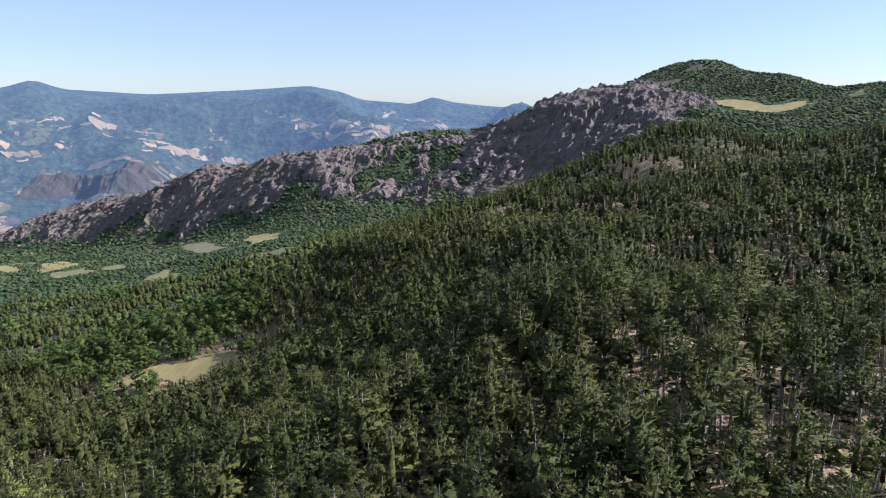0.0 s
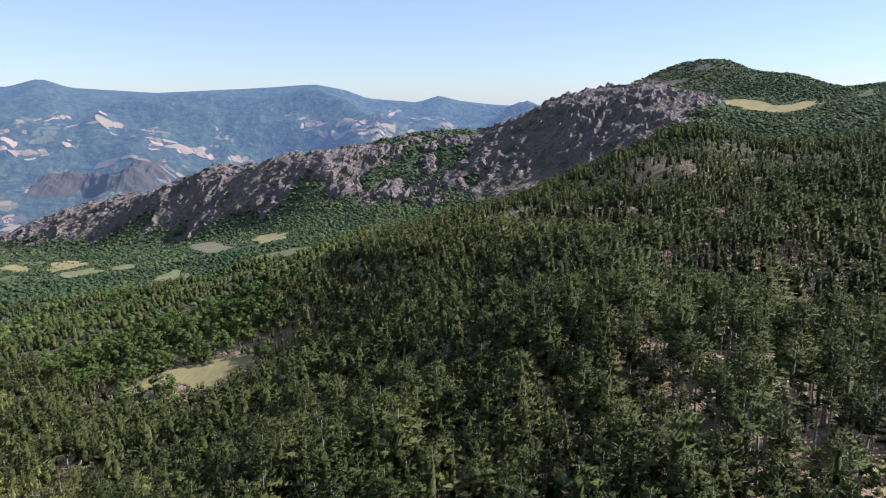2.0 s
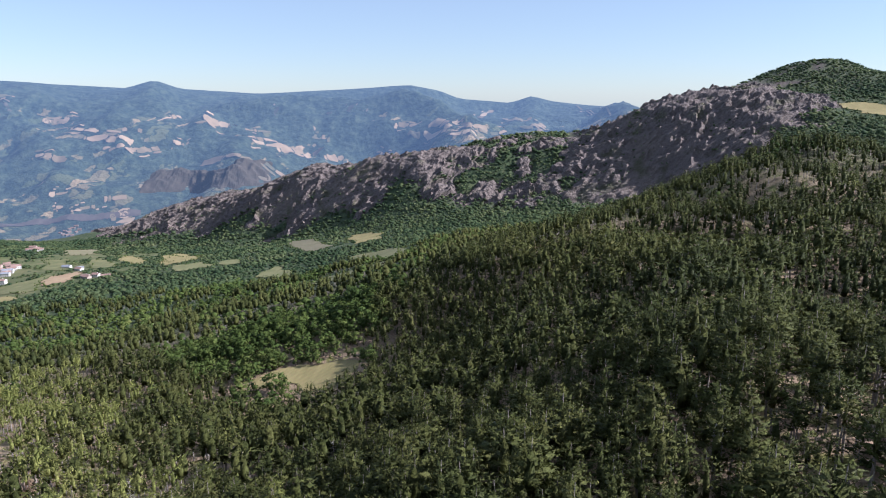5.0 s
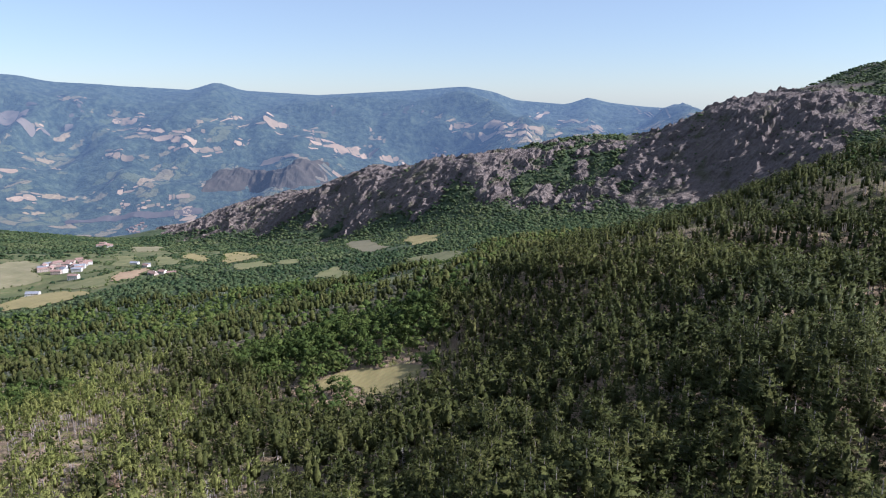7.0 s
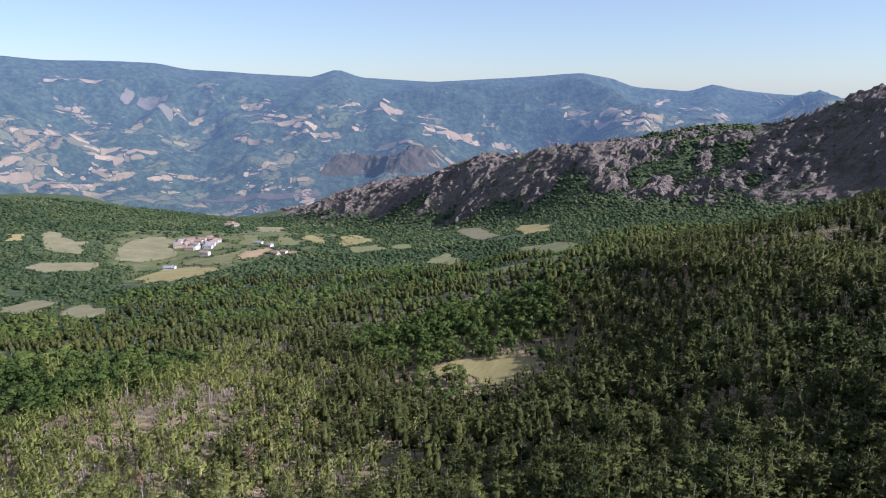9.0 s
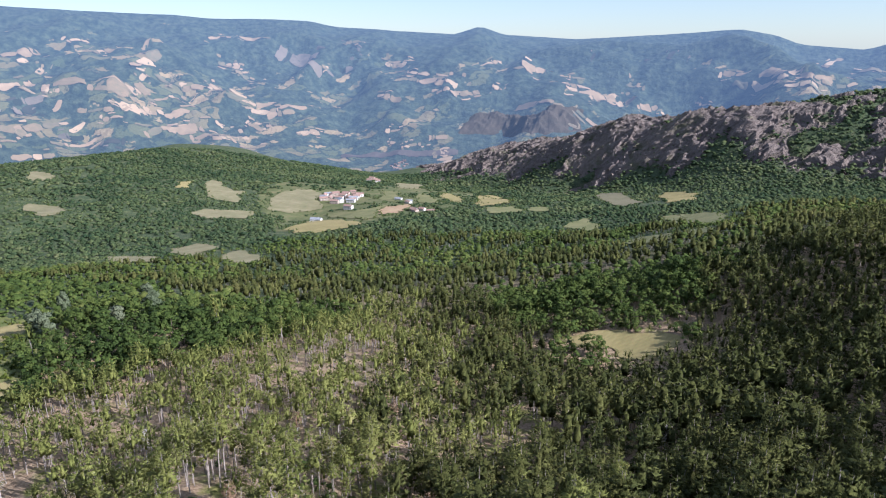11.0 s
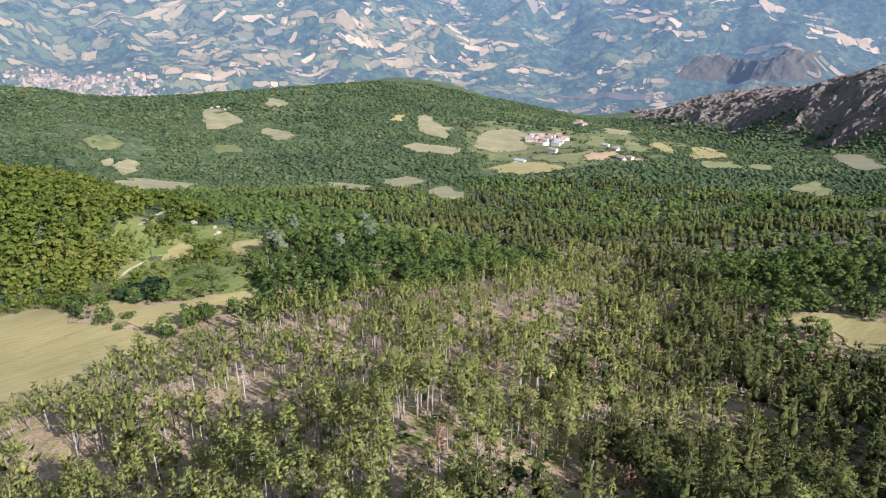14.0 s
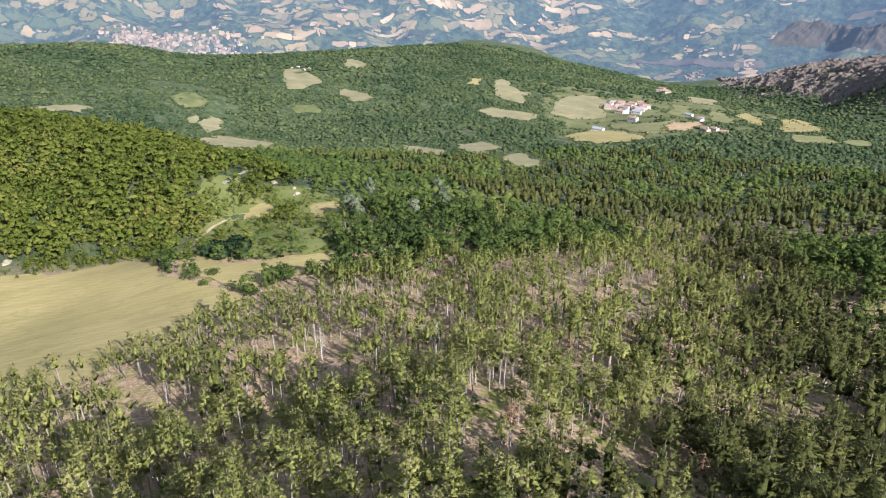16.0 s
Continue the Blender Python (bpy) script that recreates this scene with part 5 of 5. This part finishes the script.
THICKET = [(-382, 84), (-381, 79), (-378, 88)]
DEAD_PINES = [(-141, 79), (-102, 102), (-109, 108), (-138, 76), (-175, 225), (-184, 141), (-215, 91), (-165, 169), (-189, 61)]
LEFT_ROCKS = [(-1562, 604), (-1557, 617), (-1506, 609), (-1516, 625)]
CRAG = [(-1865, 2943), (-1810, 3051), (-1705, 3122), (-1520, 3064), (-1411, 3140), (-1283, 3250)]
RIVER_BED = [(-2248, 2517), (-2120, 2618), (-1945, 2700), (-1757, 2796)]

rng = np.random.default_rng(77)
LOOKS = [(M_PLASTER, M_TILES, "white plastered farmhouse with a red tiled roof in the village"), (M_STONE_WALL, M_TILES, "pinkish stone house with a red tiled roof in the village"),
         (M_PLASTER, M_SLATE, "pale house with a grey sheet roof in the village")]
for n, (x, y) in enumerate(VILLAGE):
    wall, roof, label = LOOKS[(1, 0, 2, 1, 0, 1, 2, 2, 2, 1, 1, 0, 0, 1, 1, 0, 0, 2, 1, 1, 0)[n]]
    house(x, y, 35 + rng.uniform(-25, 25) + (90 if n % 4 == 1 else 0), rng.uniform(13, 19), rng.uniform(8.5, 11), rng.uniform(5.5, 8.5), wall, roof, label)
for x, y in WHITE_FARM:
    house(x, y, 20, 19, 10, 6.0, M_PLASTER, M_SLATE, "long white farmhouse standing alone in a hay field", porch=True)
for n, (x, y) in enumerate(HAMLET):
    house(x, y, 30 + rng.uniform(-30, 30), rng.uniform(14, 20), 10, rng.uniform(6, 8), M_STONE_WALL if n % 2 else M_PLASTER, M_TILES, "stone house with a red roof in a hamlet among trees", group="hamlet houses")
for n, (x, y) in enumerate(LOW_FARMS):
    house(x, y, 10 + rng.uniform(-30, 30), rng.uniform(11, 15), 8.5, rng.uniform(4, 6), M_PLASTER if n % 3 else M_STONE_WALL, M_SLATE if n in (0, 2) else M_TILES, "small farm building beside a hedge below the village", group="farm buildings")
for n, (x, y) in enumerate(FAR_VILLAGE):
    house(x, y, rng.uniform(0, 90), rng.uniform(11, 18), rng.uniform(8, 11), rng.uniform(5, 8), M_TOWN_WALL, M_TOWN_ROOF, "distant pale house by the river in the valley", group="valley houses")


def town():
    """The far town: many small gabled blocks."""
    rng = np.random.default_rng(5)
    V, F, S, n = [], [], [], 0
    for i in range(420):
        u = rng.uniform(0, 1)
        cx, cy = -3290 + 190 * u + rng.normal(0, 40), 520 + 440 * u + rng.normal(0, 55)
        w, d, h, t = rng.uniform(8, 20), rng.uniform(7, 12), rng.uniform(6, 13), rng.uniform(0, 3.14)
        z = land(np.array([cx]), np.array([cy]))[0] + BASE - 3
        c, s = math.cos(t), math.sin(t)
        pts = [(-w / 2, -d / 2, 0), (w / 2, -d / 2, 0), (w / 2, d / 2, 0), (-w / 2, d / 2, 0), (-w / 2, -d / 2, h), (w / 2, -d / 2, h), (w / 2, d / 2, h), (-w / 2, d / 2, h), (-w / 2, 0, h + d * 0.25), (w / 2, 0, h + d * 0.25)]
        V += [(cx + p * c - q * s, cy + p * s + q * c, z + k) for p, q, k in pts]
        F += [(n, n + 1, n + 5), (n, n + 5, n + 4), (n + 1, n + 2, n + 6), (n + 1, n + 6, n + 5), (n + 2, n + 3, n + 7), (n + 2, n + 7, n + 6), (n + 3, n, n + 4), (n + 3, n + 4, n + 7),
              (n + 4, n + 5, n + 9), (n + 4, n + 9, n + 8), (n + 6, n + 7, n + 8), (n + 6, n + 8, n + 9), (n + 5, n + 6, n + 9), (n + 7, n + 4, n + 8)]
        S += [0] * 8 + [1] * 4 + [0] * 2
        n += 10
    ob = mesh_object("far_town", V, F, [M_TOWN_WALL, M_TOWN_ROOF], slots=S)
    return tagged(ob, "distant pale town of many small houses in the valley", "town", kind="stuff")


town()


# ---- track, outcrops, distant stone ----
def ribbon(name, line, width, material, lift, label, category):
    """A strip laid on the land along a line."""
    p = np.array(line, float)
    run = np.concatenate([[0], np.cumsum(np.hypot(*np.diff(p, axis=0).T))])
    s = np.linspace(0, run[-1], max(12, int(run[-1] / 4)))
    cx, cy = np.interp(s, run, p[:, 0]), np.interp(s, run, p[:, 1])
    tx, ty = np.gradient(cx), np.gradient(cy)
    n = np.hypot(tx, ty)
    wob = 0.8 + 0.5 * fbm(s / 9, s * 0, 2, 3.0)
    X = np.stack([cx + ty / n * width * k * wob for k in (-0.5, -0.17, 0.17, 0.5)], 1)
    Y = np.stack([cy - tx / n * width * k * wob for k in (-0.5, -0.17, 0.17, 0.5)], 1)
    Z = land(X.ravel(), Y.ravel()) + BASE + lift
    f = [(i * 4 + j, i * 4 + j + 1, i * 4 + j + 5, i * 4 + j + 4) for i in range(len(s) - 1) for j in range(3)]
    return tagged(mesh_object(name, np.stack([X.ravel(), Y.ravel(), Z], 1), f, [material], smooth=True), label, category, kind="structure")


ribbon("road", TRACK, 2.0, M_DIRT, 0.6, "pale dirt track climbing beside the pasture", "track")
ribbon("river_bed", RIVER_BED, 34, M_RIVER, 4.0, "grey gravel river bed in the far valley", "river bed")


def outcrop(x, y, size, seed, material=None, label="pale weathered limestone outcrop above the pasture"):
    """A low craggy rock, wider than high."""
    rng = np.random.default_rng(int(seed * 2))
    bm = bmesh.new()
    bmesh.ops.create_icosphere(bm, subdivisions=3, radius=1)
    turn = rng.uniform(0, 3)
    for v in bm.verts:
        c = v.co
        k = 1 + 0.5 * (noise.noise(c * 1.3 + Vector((seed, 0, 0))) + 0.5 * noise.noise(c * 3.1 + Vector((0, seed, 0))) + 0.3 * noise.noise(c * 6.7))
        v.co = Vector((c.x * size * k, c.y * size * 0.62 * k, max(-0.3, c.z) * size * 0.55 * k))
    me = bpy.data.meshes.new("rock_outcrop")
    bm.to_mesh(me)
    bm.free()
    me.materials.append(material or M_CHALK)
    ob = new("rock_outcrop", me)
    ob.matrix_basis = pose(x, y, land(np.array([x]), np.array([y]))[0] + BASE + size * 0.1, 0, 0, math.degrees(turn))
    return tagged(ob, label, "rock", "pale outcrops")


ribbon("road", OUTCROPS[:4], 3.0, M_CHALK, 0.6, "white stony track climbing through the oak wood", "track")
for n, (x, y) in enumerate(OUTCROPS):
    if n > 2:
        outcrop(x, y, (5.0, 2.6, 2.4, 2.8, 2.8)[n - 3], n + 1.5)
for n, (x, y) in enumerate(LEFT_ROCKS):
    outcrop(x, y, 4.0 + n % 3, n + 40.5, M_STONE_WALL, label="pale rock scar on the wooded hill")

FAR_STONE = [(-3408, 1407, 70, 52, 18), (-3291, 1633, 64, 16, 86), (-3255, 1594, 46, 70, 81), (-3297, 1469, 43, 25, 73), (-3033, 1657, 51, 20, 76), (-2900, 1762, 53, 17, 40), (-3528, 1404, 43, 26, 68), (-2976, 2999, 122, 58, 21), (-2761, 3250, 93, 9, -17), (-2722, 3105, 58, 38, 31), (-1497, 3795, 24, 14, 78), (-1111, 3946, 32, 20, 81), (-1018, 3951, 11, 9, 53), (-1225, 3898, 18, 40, -15), (-2122, 3699, 18, 16, 108)]
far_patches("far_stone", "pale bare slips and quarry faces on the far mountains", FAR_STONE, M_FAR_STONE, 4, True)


def crag():
    """The dark rock spur beyond the end of the ridge."""
    line = np.array(CRAG, float)
    run = np.concatenate([[0], np.cumsum(np.hypot(*np.diff(line, axis=0).T))])
    s = np.arange(0, run[-1], 7.0)
    t = np.arange(-110, 111, 7.0)
    cx, cy = np.interp(s, run, line[:, 0]), np.interp(s, run, line[:, 1])
    X, Y = (cx[:, None] + 0.45 * t).ravel(), (cy[:, None] - 0.9 * t).ravel()
    along, across = np.repeat(s / run[-1], len(t)), np.tile(t / 110, len(s))
    body = np.clip(1 - across ** 2, 0, 1) * np.clip(np.sin(np.pi * along), 0, 1) ** 0.5
    Z = land(X, Y) + BASE - 12 + body * (8 + 46 * ridged(X / 75, Y / 75, 5, 15.0) ** 1.6)
    a, b = len(s), len(t)
    i, j = np.meshgrid(np.arange(a - 1), np.arange(b - 1), indexing="ij")
    f = np.stack([i * b + j, i * b + j + 1, (i + 1) * b + j + 1, (i + 1) * b + j], -1).reshape(-1, 4)
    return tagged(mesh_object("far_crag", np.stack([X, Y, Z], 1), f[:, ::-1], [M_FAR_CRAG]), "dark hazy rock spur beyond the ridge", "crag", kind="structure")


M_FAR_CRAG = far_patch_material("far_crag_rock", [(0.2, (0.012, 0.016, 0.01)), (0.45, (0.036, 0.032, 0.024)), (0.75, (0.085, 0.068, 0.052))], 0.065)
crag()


# ---- single trees and bushes ----
def plant(name, label, category, group, spots, kinds, leaf, height, seed, wood=None):
    rng = np.random.default_rng(seed)
    stock = []
    for n, (x, y) in enumerate(spots):
        s = rng.uniform(0.8, 1.2)
        m = Matrix.LocRotScale((x, y, land(np.array([x]), np.array([y]))[0] + BASE), Euler((0, 0, rng.uniform(0, 6.28))), (s, s, s))
        if n < len(kinds):
            root = new(name)
            for part_name, (v, f, o), material in (("trunk", kinds[n][0], wood or M_BARK), ("crown", kinds[n][1], leaf)):
                mesh_object(part_name, v * height, f, [material], parent=root, smooth=True, normals=o)
            tagged(root, label, category, group)
            stock.append(root)
            root.matrix_basis = m
        else:
            c = copy_thing(stock[n % len(stock)], m)
            c.matrix_basis = m


plant("poplar_tree", "pale silvery-leaved poplar at the edge of the pasture", "tree", "silvery poplars", POPLARS, [broadleaf(510 + k, 20, 90, 0.05, 5) for k in range(3)], M_POPLAR, 16.0, 8)
plant("dead_pine_tree", "dead pine with rust-brown needles in the wood", "tree", "dead brown pines", DEAD_PINES, PINES_MID[:3], M_DEAD, 12.5, 9, M_DRY_TWIG)


def snag(seed):
    """A bare dead pine: bleached stem and broken branches."""
    rng = np.random.default_rng(seed)
    wood = [stem([(0, 0, -0.05), (0.004, 0, 0.4), (0.012, 0.006, 0.95)], [0.014, 0.009, 0.002], 6)]
    twigs = []
    for k in range(46):
        az, h = rng.uniform(0, 6.283), rng.uniform(0.3, 0.95)
        length = 0.15 * (1.1 - h) + 0.04
        root = np.array([0.012 * h, 0.004 * h, h])
        tip = root + np.array([math.cos(az), math.sin(az), rng.uniform(-0.1, 0.45)]) * length
        twigs.append(twig(root, tip, 0.0035))
        for q in range(3):
            p = root + (tip - root) * rng.uniform(0.4, 0.95)
            twigs.append(twig(p, p + rng.normal(0, 0.03, 3), 0.0025))
    return gather(wood), gather(twigs)


rng = np.random.default_rng(19)
near_spots = [(-150, 120), (-118, 60), (-205, 100), (-170, 30), (-95, 140), (-230, 70), (-60, 120), (20, 130), (60, 120), (-190, 150), (-140, 180), (35, 98), (-225, 130), (-80, 200), (-160, 75), (-120, 145)]
plant("dead_tree", "bleached leafless dead pine standing in the wood", "tree", "bare dead pines", near_spots, [snag(1), snag(2), snag(3)], M_DRY_TWIG, 12.5, 10, M_DRY_TWIG)


def bush(name, label, x, y, radius, height, material, leaves, seed, group=""):
    """A thick low bush of several leafy lumps on short stems."""
    rng = np.random.default_rng(seed)
    root = new(name)
    root.matrix_basis = pose(x, y, land(np.array([x]), np.array([y]))[0] + BASE)
    c, out = [], []
    stems = []
    for k in range(9):
        az, r = rng.uniform(0, 6.283), radius * math.sqrt(rng.uniform(0, 0.75))
        mid = np.array([math.cos(az) * r, math.sin(az) * r, height * rng.uniform(0.25, 0.6)])
        stems.append(twig((mid[0] * 0.5, mid[1] * 0.5, -0.4), mid, 0.12))
        d = unit(rng.normal(0, 1, (leaves, 3)) + [0, 0, 0.5])
        c.append(mid + d * np.array([radius * 0.45, radius * 0.45, height * 0.5]) * rng.uniform(0.8, 1.05, (leaves, 1)))
        out.append(d)
    v, f, o = gather(stems)
    mesh_object("stem", v, f, [M_BARK], parent=root, smooth=True, normals=o)
    c, out = np.concatenate(c), np.concatenate(out)
    v, f = tufts(rng, c, out * 1.2, np.full(len(c), radius * 0.09), 2, 0.5, facing=True)
    v, f, o = wound(v, f, np.repeat(unit(out + [0, 0, 0.3]), 2, 0))
    mesh_object("foliage", v, f, [material], parent=root, smooth=True, normals=o)
    return tagged(root, label, "bush", group)


x, y = THICKET[0]
bush("thicket", "large dark green thicket in the rough pasture", x, y, 11.0, 7.0, M_THICKET, 220, 3)
for n, (x, y) in enumerate([(-340, 60), (-352, 68), (-318, 74), (-415, 62), (-408, 52), (-330, 98), (-360, 118), (-346, 138), (-420, 118), (-438, 128), (-400, 140), (-385, 108)]):
    bush("bush", "green bush at the edge of the dry meadow", x, y, 2.2 + n % 3, 2.4 + n % 2, M_OAK_ONE, 60, n + 11, "meadow bushes")

# the hedge between the meadow and the oak hill, and scrub on the rough pasture
HEDGE = [(-426, -70), (-426, -24), (-419, 12), (-425, 47), (-402, 60), (-380, 66)]
rng = np.random.default_rng(23)
pick = rng.integers(0, len(HEDGE) - 1, 260)
t = rng.random(260)
a, b = np.array(HEDGE, float)[pick], np.array(HEDGE, float)[pick + 1]
spot = a + (b - a) * t[:, None] + rng.normal(0, 4.5, (260, 2)) - [7, 0]
grow("meadow_hedge", "bright green bushy hedge between meadow and oak hill", spot[:, 0], spot[:, 1], OAKS_HILL, 6.0, [M_STEM, M_OAK_SUNNY], girth=1.5, sink=0.8, edge=0.75)
x, y = scatter(3.6, 330, 560, 36)
rough = np.zeros(len(x), bool)
for tone, o in OUTLINES:
    if tone == "pasture" and math.hypot(*o[0]) < 600:
        rough |= inside(x, y, o)
rough |= (np.hypot(x + 445, y - 110) < 75) & free(x, y)
k = (rough & (fbm(x / 14, y / 14, 3, 58.0) > 0.44)) | ((low_growth(x, y) < 1) & (fbm(x / 10, y / 10, 3, 59.0) > 0.3) & free(x, y))
grow("pasture_scrub", "low scrub and tall herbs on the rough pasture", x[k], y[k], OAKS_OFF, 3.4, [M_STEM, M_OAK_SUNNY], girth=1.7, sink=0.6, edge=0.7)

# undergrowth between the pines, and scrub on the rocks
x, y = scatter(5.0, 80, 215, 31)
k = free(x, y) & (fbm(x / 18, y / 18, 3, 55.0) > 0.5)
grow("undergrowth", "low green undergrowth between the pine trunks", x[k], y[k], OAKS_OFF, 3.0, [M_BARK, M_OAK], girth=1.7, sink=0.4)
x, y = scatter(11.0, 1350, 2400, 32)
k = (rockiness(x, y) > 0.5) & (fbm(x / 45, y / 45, 3, 57.0) > 0.43) & (hashed(np.floor(x), np.floor(y), 4.0) < 0.7)
grow("ridge_scrub", "dark scrub bushes scattered on the rocky ridge", x[k], y[k], OAKS_DOT, 5.0, [M_BARK, M_FARWOOD], girth=1.4, sink=2.0)


# the leafy edge of the clearing in the pine wood
rng = np.random.default_rng(29)
rim = np.array(OUTLINES[0][1] + OUTLINES[0][1][:1])
pick, t = rng.integers(0, len(rim) - 1, 110), rng.random((110, 1))
spot = rim[pick] + (rim[pick + 1] - rim[pick]) * t
spot = spot + unit(spot - rim.mean(0)) * rng.uniform(1.5, 9.0, (110, 1))
k = free(spot[:, 0], spot[:, 1]) & (spot[:, 1] > 336)
grow("clearing_edge", "leafy bushes and young trees round the clearing", spot[k, 0], spot[k, 1], OAKS_HILL, 9.5, [M_STEM, M_OAK], girth=1.2, edge=0.8)

# hedges round the fields of the vale
HX, HY = [], []
for tone, o in OUTLINES:
    if math.hypot(*o[0]) > 520:
        rng = np.random.default_rng(int(abs(o[0][0])))
        for (x0, y0), (x1, y1) in zip(o, o[1:] + o[:1]):
            n = int(math.hypot(x1 - x0, y1 - y0) / 7)
            for k in range(n):
                if rng.random() < 0.6:
                    t = rng.random()
                    HX.append(x0 + (x1 - x0) * t + rng.normal(0, 3))
                    HY.append(y0 + (y1 - y0) * t + rng.normal(0, 3))
grow("hedgerow", "uneven hedges and low trees round the fields", np.array(HX), np.array(HY), OAKS_OFF, 9.0, [M_STEM, M_OAK], girth=1.4)
